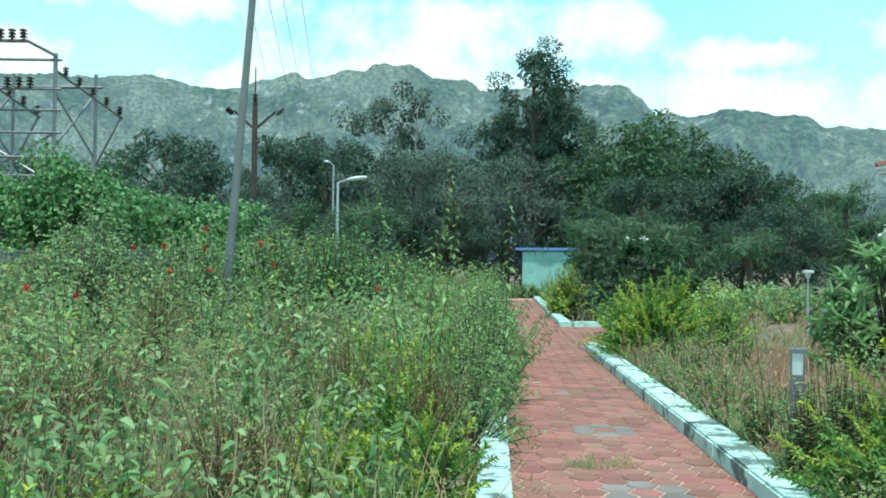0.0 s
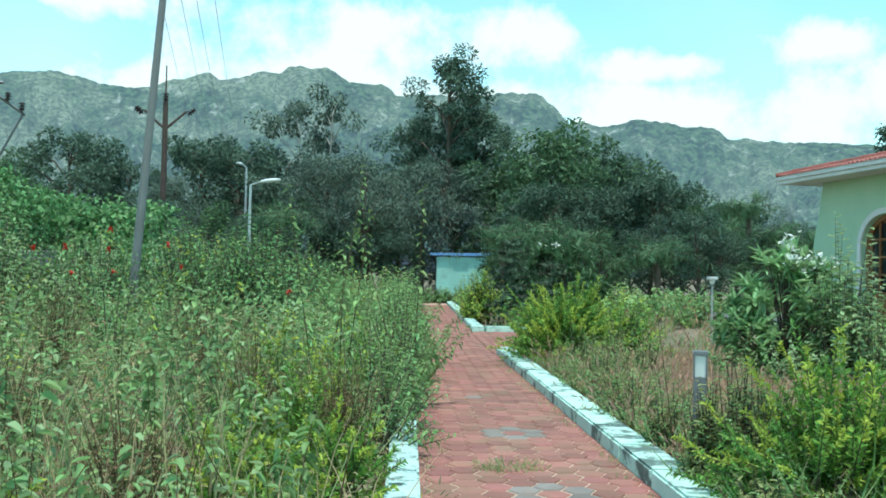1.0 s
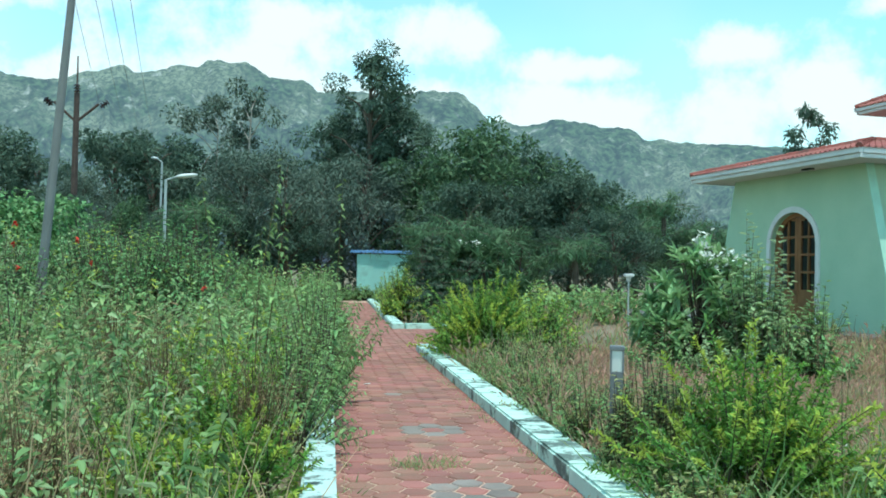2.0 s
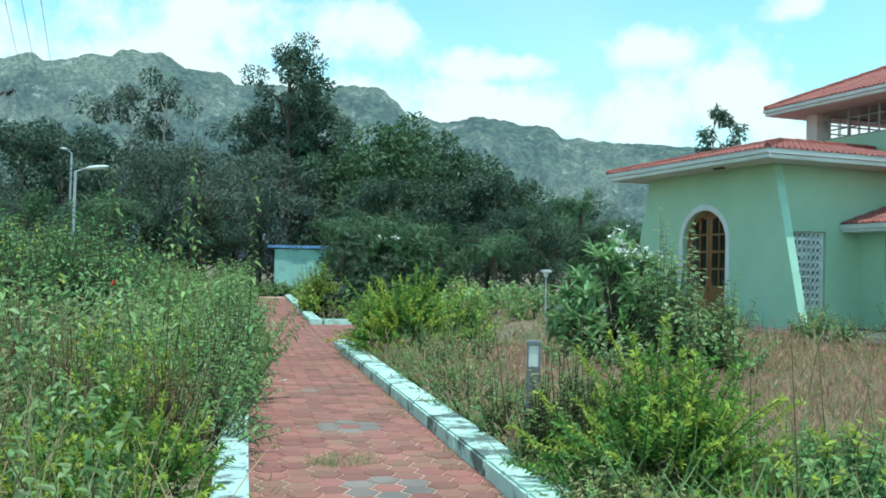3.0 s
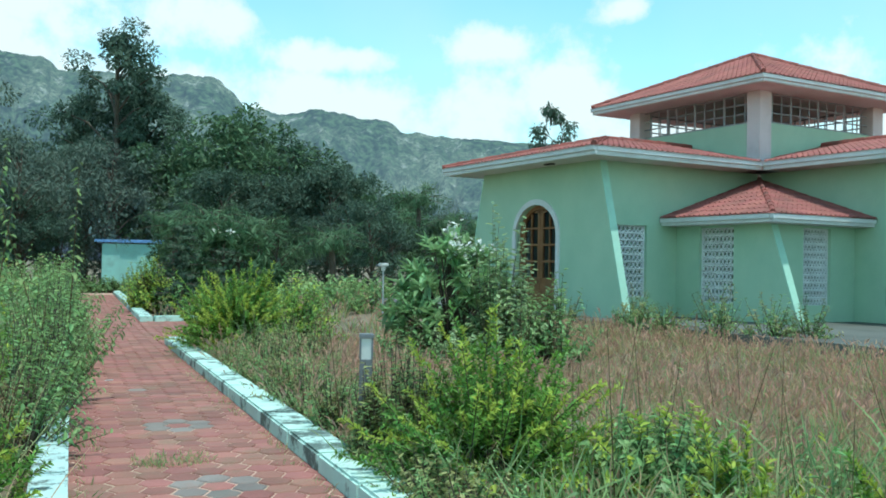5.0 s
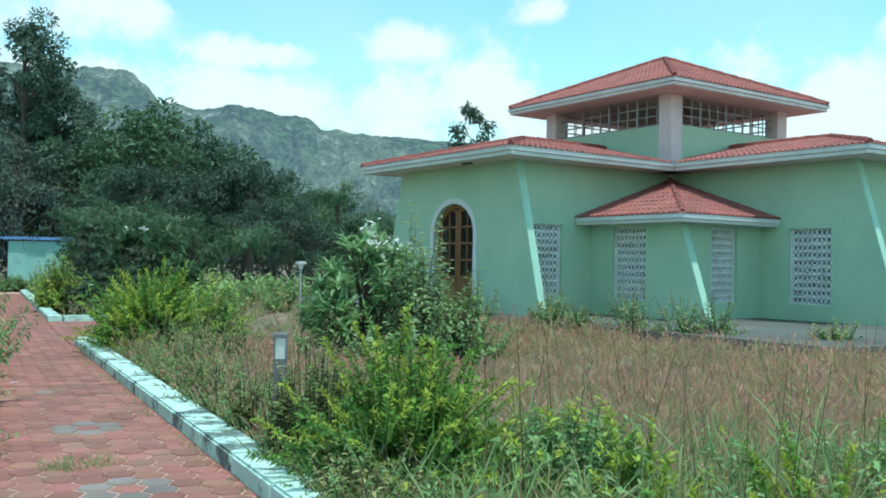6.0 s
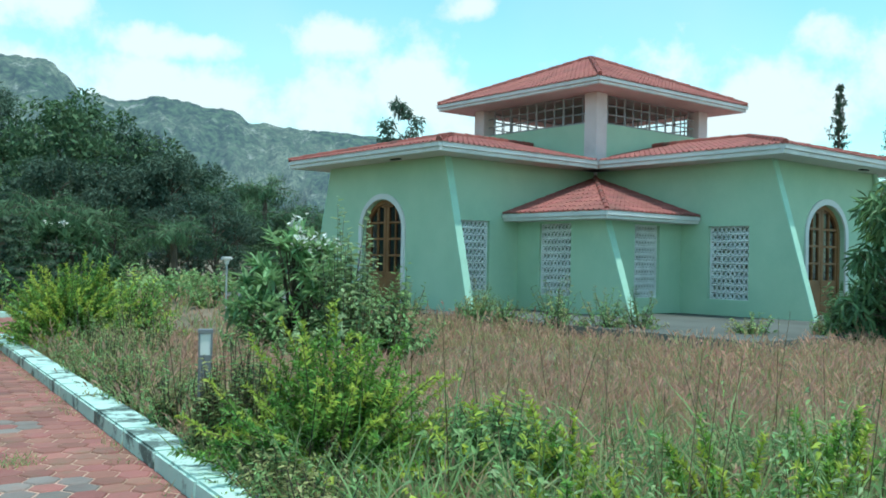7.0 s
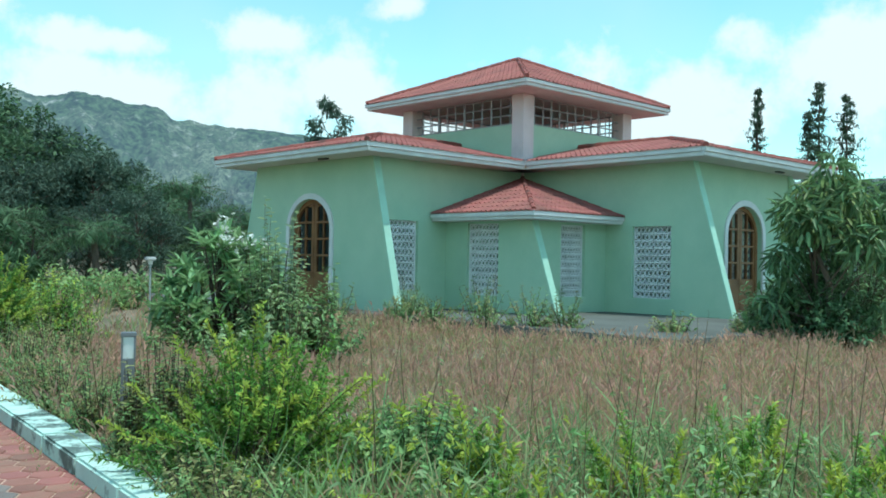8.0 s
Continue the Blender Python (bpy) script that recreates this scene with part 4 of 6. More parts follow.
def grass(name, label, p, h, w, mats, heads=None, head_w=0.03, lean=0.25, per=3, droop=0.22):
    base = np.repeat(with_ground(p), per, 0)
    n = len(base)
    base[:, :2] += rng.normal(size=(n, 2)) * 0.04
    D = np.concatenate([rng.normal(size=(n, 2)) * lean, np.ones((n, 1))], 1)
    L = np.repeat(h, per) * rng.uniform(0.55, 1.1, n)
    N = np.concatenate([rng.normal(size=(n, 2)), np.zeros((n, 1))], 1)
    k = rng.random(n)
    groups = []
    lim = np.linspace(0, 1, len(mats) + 1)
    for i, m in enumerate(mats):
        sel = (k >= lim[i]) & (k < lim[i + 1])
        V1, F1 = blade_arrays(base[sel], D[sel], N[sel], L[sel], w, droop)
        groups.append((V1, F1, m))
    if heads:
        sel = rng.random(n) < 0.8
        B = base[sel] + unit(D[sel]) * (L[sel] * 0.85)[:, None]
        V1, F1 = leaf_arrays(B, D[sel] + rng.normal(size=(sel.sum(), 3)) * 0.25, N[sel], L[sel] * 0.34, head_w, False, 0.2, 0.3)
        groups.append((V1, F1, heads))
    ob = mesh_multi(name, groups)
    return tagged(ob, label, "grass", kind="stuff")


def lumps(p):
    """Taller and lower drifts of plants."""
    return np.array([0.92 + 0.42 * noise.noise(Vector((x * 0.55, y * 0.40, 1.7))) for x, y in p])


def polar(a, d):
    return d * math.sin(radians(a)), d * math.cos(radians(a))


# ---- weeds on the overgrown side of the path ----
def left_side(x, y):
    return x < VLEFT(y) - 0.30


p = scatter(1500, lambda x, y: left_side(x + 0.5, y) & (np.hypot(x, y) > 2.3) & (np.hypot(x, y) < 8), -5.5, 0.4, 1.5, 8)
weeds("tall_weeds", "tall leafy green weeds crowding the garden", p[:210], (0.55 + 0.06 * np.hypot(*p[:210].T) + rng.uniform(-0.15, 0.4, len(p[:210]))) * lumps(p[:210]), 3, 14, 0.12, 0.066, True, 0.28, mat2=L_PALE, dry=0.3)
p = scatter(2600, lambda x, y: left_side(x, y) & (np.hypot(x, y) > 7.5) & (np.hypot(x, y) < 19), -11, 1.2, 5, 19)
weeds("tall_weeds", "tall leafy green weeds crowding the garden", p[:480], rng.uniform(0.8, 1.65, len(p[:480])) * lumps(p[:480]), 3, 15, 0.14, 0.075, True, 0.28, mat2=L_PALE, dry=0.3, tips=0.08)
weeds("narrow_weeds", "thin weeds with narrow grey-green leaves", p[480:760], rng.uniform(0.7, 1.5, len(p[480:760])) * lumps(p[480:760]), 4, 16, 0.13, 0.03, True, 0.3, mat=GRASS, mat2=GRASS_DRY, dry=0.3, r=0.004)
p = scatter(2600, lambda x, y: left_side(x, y) & (np.hypot(x, y) > 18) & (np.hypot(x, y) < 46), -24, 3, 12, 45)
weeds("far_weeds", "green weeds and scrub reaching back to the trees", p[:1100], rng.uniform(1.1, 2.4, len(p[:1100])) * lumps(p[:1100]) * (0.95 + 0.2 * smooth(-1, -6, p[:1100, 0])), 4, 11, 0.22, 0.125, False, 0.32, r=0.008, tips=0.05)
p = scatter(400, lambda x, y: left_side(x, y) & (np.hypot(x, y) > 2.6) & (np.hypot(x, y) < 14), -7, 0.8, 2, 14)[:130]
B = with_ground(np.repeat(p, 3, 0))
lv, tb, _ = shoots(B, np.concatenate([rng.normal(size=(len(B), 2)) * 0.3, np.ones((len(B), 1))], 1), rng.uniform(0.6, 1.35, len(B)), 4, 0.6, 0.05, 0.02, 0.05, 0.3, 0.7, True, 0.005, 4)
tagged(mesh_multi("dry_stalks", [(*tb, STEM), leaf_group(lv, L_WEED2)]), "bare brown dry weed stalks", "weeds", kind="stuff")
p = scatter(900, lambda x, y: left_side(x, y) & (np.hypot(x, y) > 2.8) & (np.hypot(x, y) < 9), -6, 0.5, 1.5, 9)[:310]
grass("straw_grass", "tall thin straw and green grass stems among the weeds", p, rng.uniform(0.55, 1.05, len(p)), 0.007, [GRASS_DRY, GRASS, GRASS_DRY], None, 0.02, 0.3, 6)
# fine thin weeds low between them
p = scatter(2400, lambda x, y: left_side(x, y) & (np.hypot(x, y) > 1.6) & (np.hypot(x, y) < 9), -6, 0.4, 1.2, 9)
weeds("low_weeds", "thin low weeds with narrow leaves", p[:420], rng.uniform(0.35, 0.75, len(p[:420])), 4, 12, 0.055, 0.016, True, 0.3, mat=GRASS, mat2=GRASS_DRY, dry=0.35, s0=0.1, r=0.0025)


def sprig(name, label, x, y, h, nl, L, W, mat, lean=(0, 0), stems=1, tip=False, spread=0.12, r=0.006):
    """A single tall plant that stands out of the rest."""
    th = new(name)
    tagged(th, label, "plant")
    for i in range(stems):
        B = with_ground(np.array([[x, y]], float))
        D = np.append(rng.normal(size=2) * spread + np.array(lean), 1.0)[None]
        lv, tb, dr = shoots(B, D, h * rng.uniform(0.8, 1.0, 1), nl, 0.18, L, W, 0.05, 0.4, 0.8, True, r, 6, hang=0.35)
        st = part_np("stem", [(*tb, STEM)], th)
        part_np("leaf_set", [leaf_group(lv, mat, True, 0.4)], st)["kind"] = "stuff"
    return th


def part_np(name, groups, parent, label=""):
    ob = mesh_multi(name, groups, parent)
    if label:
        ob["label"] = label
    return ob


for x, y, h, ln in ((-0.28, 8.6, 2.1, (0.0, 0)), (-0.12, 8.5, 1.75, (0.04, 0)), (0.58, 9.2, 1.95, (0.12, 0)), (0.3, 9.6, 1.8, (0.08, 0)), (0.05, 11.2, 1.7, (0.1, 0)), (-1.0, 5.2, 1.25, (0, 0)), (-2.1, 6.0, 1.3, (0, 0)), (-1.3, 9.5, 1.75, (0, 0)), (-2.6, 10.5, 1.7, (0.05, 0)), (-3.6, 9.0, 1.6, (0, 0)), (-0.3, 4.6, 0.95, (0, 0)), (-1.5, 3.6, 0.95, (0, 0)), (-0.7, 3.2, 0.8, (0.1, 0))):
    sprig("tall_stalk", "single tall green weed stalk with drooping pointed leaves", x, y, h * (1.3 if x > -0.5 and 8 < y < 9.5 else 1.0), 34, 0.11, 0.055, L_WEED, ln, 2, r=0.007)
for x, y, h, ln in ((0.62, 10.4, 1.25, (0.55, 0)), (0.45, 9.0, 0.95, (0.6, -0.1)), (0.75, 12.5, 1.4, (0.45, 0.1)), (0.8, 14, 1.5, (0.35, 0))):
    sprig("leaning_stalk", "leafy green weed leaning out over the path", x, y, h, 28, 0.10, 0.045, L_WEED, ln, 4, spread=0.18, r=0.006)


def dry_thicket(x, y, r, h):
    """A leafless brown weed: many thin branching stems with a few withered leaves."""
    th = new("dry_thicket")
    th.location = (x, y, float(ground_z(x, y)))
    tagged(th, "withered brown weed thicket with bare branching stems", "weeds", "dry thickets")
    n = 34
    B = rng.normal(size=(n, 3)) * [0.06, 0.06, 0]
    D = np.concatenate([rng.normal(size=(n, 2)) * r / h * 0.8, np.ones((n, 1))], 1)
    lv, tb, _ = shoots(B, D, h * rng.uniform(0.7, 1.1, n), 7, 0.4, 0.045, 0.02, 0.06, 0.3, 0.7, True, 0.006, 4, hang=0.3)
    k = rng.integers(0, n, 110)
    f = rng.uniform(0.35, 0.85, (110, 1))
    B2 = B[k] + unit(D[k]) * f * h * 0.8
    lv2, tb2, _ = shoots(B2, unit(D[k]) + rng.normal(size=(110, 3)) * 0.5, rng.uniform(0.12, 0.3, 110), 3, 0.5, 0.04, 0.018, 0.05, 0.3, 0.7, True, 0.003, 2)
    part_np("stem_tangle", [(*tb, STEM), (*tb2, STEM)], th)["kind"] = "stuff"
    part_np("withered_leaves", [leaf_group(lv, L_WEED2), leaf_group(lv2, L_RUST)], th, "withered brown leaves")["kind"] = "stuff"


for x, y, r, h in ((-2.3, 6.6, 0.4, 1.0), (-2.75, 7.1, 0.4, 1.0), (-3.2, 6.9, 0.35, 0.9), (-1.1, 5.0, 0.3, 0.9), (-0.75, 7.4, 0.35, 1.1), (-1.6, 10.5, 0.5, 1.5), (-3.5, 11.5, 0.5, 1.5), (-0.1, 6.9, 0.3, 1.0), (-1.9, 4.4, 0.3, 0.7)):
    dry_thicket(x, y, r, h)


def bush(name, label, x, y, rad, h, n, nl, L, W, mat, tipmat=None, tip=0.3, near=True, cat="bush", bark=BARK, group="", spray=False):
    """A many-stemmed shrub: arching shoots from one base, leafy outside, bright at the tips."""
    z = float(ground_z(x, y))
    th = new(name)
    th.location = (x, y, z)
    tagged(th, label, cat, group)
    a = rng.uniform(0, 2 * np.pi, n)
    el = np.arccos(rng.uniform(0.02, 1, n))            # from the vertical
    D = np.stack([np.sin(el) * np.cos(a) * rad, np.sin(el) * np.sin(a) * rad, np.cos(el) * h + 0.18 * h], 1)
    LEN = np.linalg.norm(D, axis=1) * rng.uniform(0.72, 1.08, n)
    B = np.stack([rng.normal(size=n) * rad * 0.16, rng.normal(size=n) * rad * 0.16, np.full(n, 0.0)], 1)
    if spray:           # long arching sprays, feathered with leaves that point forward
        LEN *= rng.uniform(0.75, 1.12, n)
        lv, tb, dr = shoots(B, D, LEN, nl, 0.42, L, W, 0.20, 0.2, 0.52, near, 0.007, 5)
    else:
        lv, tb, dr = shoots(B, D, LEN, nl, 0.38, L, W, 0.10, 0.2, 0.7, near, 0.008 if near else 0.015, 3)
    sel = (lv[5] > 1 - tip * 1.1) & (np.repeat(rng.random(n), nl) < 0.5) if tipmat else np.zeros(len(lv[5]), bool)
    part_np("foliage", [leaf_group(lv, mat, near, 0.2, ~sel)], th)
    if tipmat:
        part_np("young_growth", [leaf_group(lv, tipmat, near, 0.2, sel)], th, "bright yellow-green young shoot tips")["kind"] = "stuff"
    part_np("woody_base", [(*tb, bark)], th)["kind"] = "stuff"
    return th


GOLD = "golden dewdrop shrub with yellow-green leaves"
bush("golden_shrub", GOLD + " by the kerb", 3.38, 15.0, 0.98, 1.5, 420, 54, 0.085, 0.036, L_DUR, L_TIP, 0.30, spray=True)
bush("golden_shrub", GOLD + " behind another", 4.5, 15.6, 0.8, 1.22, 170, 20, 0.10, 0.05, L_DUR, L_TIP, 0.15)
bush("golden_shrub", GOLD + " near the far hut", 3.75, 28.0, 0.75, 1.55, 260, 18, 0.13, 0.065, L_DUR, L_TIP, 0.6, False)
bush("golden_shrub", "dense green shrub with yellow tips beside the kerb", 2.97, 5.5, 0.85, 1.22, 270, 70, 0.066, 0.027, L_DUR, L_TIP, 0.22, spray=True)
bush("golden_shrub", "green shrub with yellow tips among weeds", 3.75, 4.85, 0.62, 0.62, 170, 28, 0.08, 0.04, L_WEED, L_TIP, 0.15)
for x, y, rr, hh in ((-0.05, 5.9, 0.48, 0.72), (-0.4, 5.1, 0.45, 0.6), (-0.75, 6.0, 0.5, 0.7), (-1.3, 2.75, 0.24, 0.95), (-1.0, 2.55, 0.22, 0.85), (-0.72, 2.6, 0.2, 0.75), (-0.75, 9.2, 0.6, 1.05), (-0.35, 6.7, 0.5, 0.9), (-0.15, 7.7, 0.45, 0.9), (-0.05, 9.0, 0.5, 0.95), (-1.6, 4.3, 0.4, 0.6), (0.1, 10.6, 0.5, 1.05)):
    bush("hedge_shrub", GOLD + " under the weeds along the path", x, y, rr, hh, 80, 50, 0.06, 0.026, L_DUR, L_TIP, 0.22, spray=True, group="hedge along the path")
for y in np.arange(7.6, 22, 0.62):
    x = left_edge(y) - 0.36 + rng.uniform(-0.08, 0.1) + (0.16 if y > 9.5 else 0)
    bush("edge_weed", "leafy weed clump spilling over the kerb", x, y, rng.uniform(0.40, 0.58), rng.uniform(0.8, 1.15) + (0.25 if y > 9.5 else 0), 52, 15, 0.085 if y < 13 else 0.12, 0.045 if y < 13 else 0.065, L_WEED, None, group="weeds over the kerb")
for x, y, rr, hh in ((3.3, 13.4, 0.4, 0.75), (3.75, 13.0, 0.5, 0.9), (3.2, 12.2, 0.4, 0.6), (3.7, 11.9, 0.4, 0.75), (3.05, 11.2, 0.4, 0.6), (2.85, 10.0, 0.45, 0.55), (2.7, 9.0, 0.4, 0.6), (2.62, 7.6, 0.3, 0.62), (2.44, 6.32, 0.16, 0.78), (2.42, 6.2, 0.16, 0.72), (2.56, 6.25, 0.26, 0.92), (2.52, 6.0, 0.22, 0.8), (2.76, 6.2, 0.30, 0.98), (2.62, 5.9, 0.25, 0.85), (2.40, 5.2, 0.34, 0.45), (2.36, 4.8, 0.34, 0.42), (2.32, 4.4, 0.36, 0.42), (3.3, 7.2, 0.5, 0.7), (2.75, 6.2, 0.3, 0.5)):
    bush("weedy_shrub", "straggling green and brown weed clump beside the kerb", x, y, rr, hh, 75, 18, 0.065, 0.028, L_WEED, L_WEED2, 0.5)


# ---- grass between path and house ----
def right_side(x, y):
    lx, ly = x * math.cos(TURN) + y * math.sin(TURN), y * math.cos(TURN) - x * math.sin(TURN)
    terrace = (np.abs(lx - CX - 0.25) < 8.15) & (np.abs(ly - CY + 0.95) < 8.85)
    return (x > VRIGHT(y) + 0.33) & ~terrace & ~((y > 16.9) & (y < 23.9) & (x < 4.6))


p = scatter(7500, lambda x, y: right_side(x, y) & (np.hypot(x, y) > 5.2) & (np.hypot(x, y) < 17.5), 2, 17, -1, 17)
d = np.hypot(*p.T)
grass("reddish_grass", "dry reddish-brown seeding grass before the house", p, rng.uniform(0.22, 0.50, len(p)) * (0.55 + 0.45 * smooth(5, 9, d)) * (0.65 + 0.35 * smooth(12.5, 15, np.hypot(p[:, 0] - HX, p[:, 1] - HY))), 0.012, [GRASS_DRY, GRASS, GRASS_DRY], SEED, 0.019, 0.5, 13)
p = scatter(2600, lambda x, y: right_side(x, y) & (np.hypot(x, y) > 15) & (np.hypot(x, y) < 34), 2.5, 30, 6, 34)
grass("reddish_grass", "dry reddish-brown grass farther back", p, rng.uniform(0.3, 0.5, len(p)), 0.032, [GRASS_DRY, GRASS], SEED, 0.035, 0.4, 5)
p = scatter(2400, lambda x, y: right_side(x, y) & (np.hypot(x, y) > 3.0) & (np.hypot(x, y) < 8), 1.9, 8, -1.5, 6.5)
grass("green_grass", "long green grass blades in the foreground", p, rng.uniform(0.24, 0.66, len(p)) * (0.5 + 0.5 * smooth(3, 5.5, np.hypot(*p.T))), 0.011, [GRASS, L_BLADE, L_WEED, GRASS_DRY], None, 0.02, 0.55, 6)
p = scatter(300, lambda x, y: right_side(x, y) & (np.hypot(x, y) > 2.6) & (np.hypot(x, y) < 7), 2.2, 7, -1, 6)
weeds("low_weeds", "leafy green weeds in the grass", p[:120], rng.uniform(0.4, 0.85, len(p[:120])), 4, 14, 0.085, 0.042, True, 0.3, mat2=L_PALE, dry=0.3, tips=0.2)
p = scatter(800, lambda x, y: right_side(x, y) & (x < VRIGHT(y) + 1.3) & (y < 13.5) & (y > 5.5), 2.2, 5.5, 5.5, 13.5)
weeds("low_weeds", "leafy weeds and brush behind the kerb", p[:200], rng.uniform(0.3, 0.62, len(p[:200])), 4, 13, 0.06, 0.028, True, 0.3, dry=0.25)
p = scatter(1300, lambda x, y: right_side(x, y) & (np.hypot(x, y) > 23) & (np.hypot(x, y) < 41), 4, 22, 14, 41)
weeds("far_weeds", "green scrub at the back of the garden", p[:460], rng.uniform(0.5, 1.3, len(p[:460])), 4, 11, 0.24, 0.13, False, 0.35, r=0.008)
for x, y, h in ((5.3, 8.2, 1.0), (4.6, 6.6, 0.95), (4.35, 5.2, 1.05), (5.4, 6.0, 0.85), (3.6, 5.9, 0.95), (3.95, 3.9, 0.9), (5.2, 4.1, 1.2), (6.0, 5.0, 1.05)):
    sprig("tall_stalk", "thin tall stalk rising from the grass", x, y, h, 16, 0.055, 0.022, L_WEED, (rng.normal() * 0.1, 0), 1, r=0.004)
for dx, dy, rr, hh in ((-7.05, -3.7, 0.35, 0.8), (-7.75, -4.3, 0.4, 0.6), (-7.6, -6.2, 0.5, 0.95), (-7.3, -6.9, 0.45, 0.85), (-7.0, -7.4, 0.4, 0.7), (-7.9, -5.4, 0.4, 0.6), (-8.0, -1.4, 0.45, 1.0), (-7.8, 0.4, 0.4, 0.8), (-6.2, -8.9, 0.35, 0.6), (-5.3, -9.6, 0.3, 0.5), (-7.9, -2.6, 0.4, 0.8)):
    X, Y = HX + dx * math.cos(TURN) - dy * math.sin(TURN), HY + dx * math.sin(TURN) + dy * math.cos(TURN)
    bush("terrace_weed", "green leafy weed clump at the edge of the terrace", X, Y, rr, hh, 44, 16, 0.085, 0.042, L_WEED, L_WEED2, 0.3)
# weeds growing out of the paving
p = scatter(16000, lambda x, y: (x > VLEFT(y) + 0.05) & (x < VRIGHT(y) - 0.05) & ((np.hypot((x - 1.22) / 0.28, (y - 7.15) / 0.22) < 1) | (np.hypot((x - 0.75) / 0.12, (y - 8.1) / 0.5) < 1) | (x > VRIGHT(y) - 0.12) | (x < VLEFT(y) + 0.10)), 0.4, 3.2, 5, 16)
k = np.hypot((p[:, 0] - 1.22) / 0.28, (p[:, 1] - 7.15) / 0.22) < 1
p = np.concatenate([p[k], p[~k][::4]])
ob = grass("paving_grass", "short green grass sprouting from the paving joints", p, rng.uniform(0.05, 0.11, len(p)), 0.008, [GRASS, GRASS_DRY, L_WEED], None, 0.02, 0.7, 5)


# broad blades, bare stalks and golden shoots in the foreground
p = scatter(900, lambda x, y: right_side(x, y) & (np.hypot(x, y) > 4.2) & (np.hypot(x, y) < 7), 2.2, 7, -1.5, 5.5)
grass("broad_grass", "arching broad green grass blades", p[:330], rng.uniform(0.35, 0.75, len(p[:330])), 0.013, [L_BLADE, GRASS, L_WEED], None, 0.02, 0.75, 6, droop=0.65)
p = scatter(400, lambda x, y: right_side(x, y) & (np.hypot(x, y) > 3.5) & (np.hypot(x, y) < 9), 2.4, 8, -1, 8)[:70]
B = with_ground(p)
lv, tb, _ = shoots(B, np.concatenate([rng.normal(size=(len(B), 2)) * 0.16, np.ones((len(B), 1))], 1), rng.uniform(0.6, 1.3, len(B)), 5, 0.5, 0.035, 0.015, 0.03, 0.3, 0.7, True, 0.0055, 4)
tagged(mesh_multi("dry_stalks", [(*tb, STEM), leaf_group(lv, L_WEED2)]), "bare dark dry stalks standing in the grass", "weeds", kind="stuff")
for x, y, rr, hh in ((2.55, 3.3, 0.4, 0.5), (3.0, 2.9, 0.4, 0.55), (3.35, 2.45, 0.4, 0.55), (3.3, 3.5, 0.45, 0.65), (3.9, 2.7, 0.4, 0.6), (3.7, 1.9, 0.4, 0.55), (4.3, 3.4, 0.4, 0.75), (4.0, 4.3, 0.45, 0.7), (4.9, 3.2, 0.35, 0.7), (4.75, 2.5, 0.4, 0.62), (5.3, 2.6, 0.35, 0.65), (4.3, 2.2, 0.35, 0.55), (5.6, 3.6, 0.3, 0.75)):
    bush("golden_shrub", "low golden shrub with bright yellow tips in the grass", x, y, rr, hh, 24, 50, 0.075, 0.028, L_DUR, L_TIP, 0.55, spray=True)
# taller scrub at the back of the overgrown side
for i in range(32):
    a, dd = rng.uniform(-24, -1.5), rng.uniform(19, 33)
    x, y = polar(a, dd)
    bush("scrub_bush", "rounded green scrub bush at the back of the weeds", x, y, rng.uniform(0.9, 1.6), rng.uniform(1.9, 2.9) * (1.0 if a < -5 else 0.85), 110, 14, 0.17, 0.085, (L_WEED, L_PALE, L_CREEP)[i % 3], L_TIP if i % 5 == 0 else None, 0.15, False, group="scrub behind the weeds")


for x, y, hh in ((3.2, 44.5, 0.8), (4.1, 44.8, 0.75), (5.0, 44.6, 0.85), (5.9, 44.3, 0.9), (2.2, 44.0, 1.2)):
    bush("scrub_bush", "low green scrub in front of the hut", x, y, 0.7, hh, 60, 12, 0.18, 0.09, L_WEED, None, near=False, group="scrub behind the weeds")


# ---- trees ----
rng = np.random.default_rng(21)


def limb_tubes(paths):
    A, B, ra, rb = [], [], [], []
    for pts, r0, r1 in paths:
        n = len(pts) - 1
        for i in range(n):
            A.append(pts[i]); B.append(pts[i + 1])
            ra.append(r0 + (r1 - r0) * i / n); rb.append(r0 + (r1 - r0) * (i + 1) / n)
    return tube_arrays(np.array(A), np.array(B), np.array(ra), np.array(rb), 7)


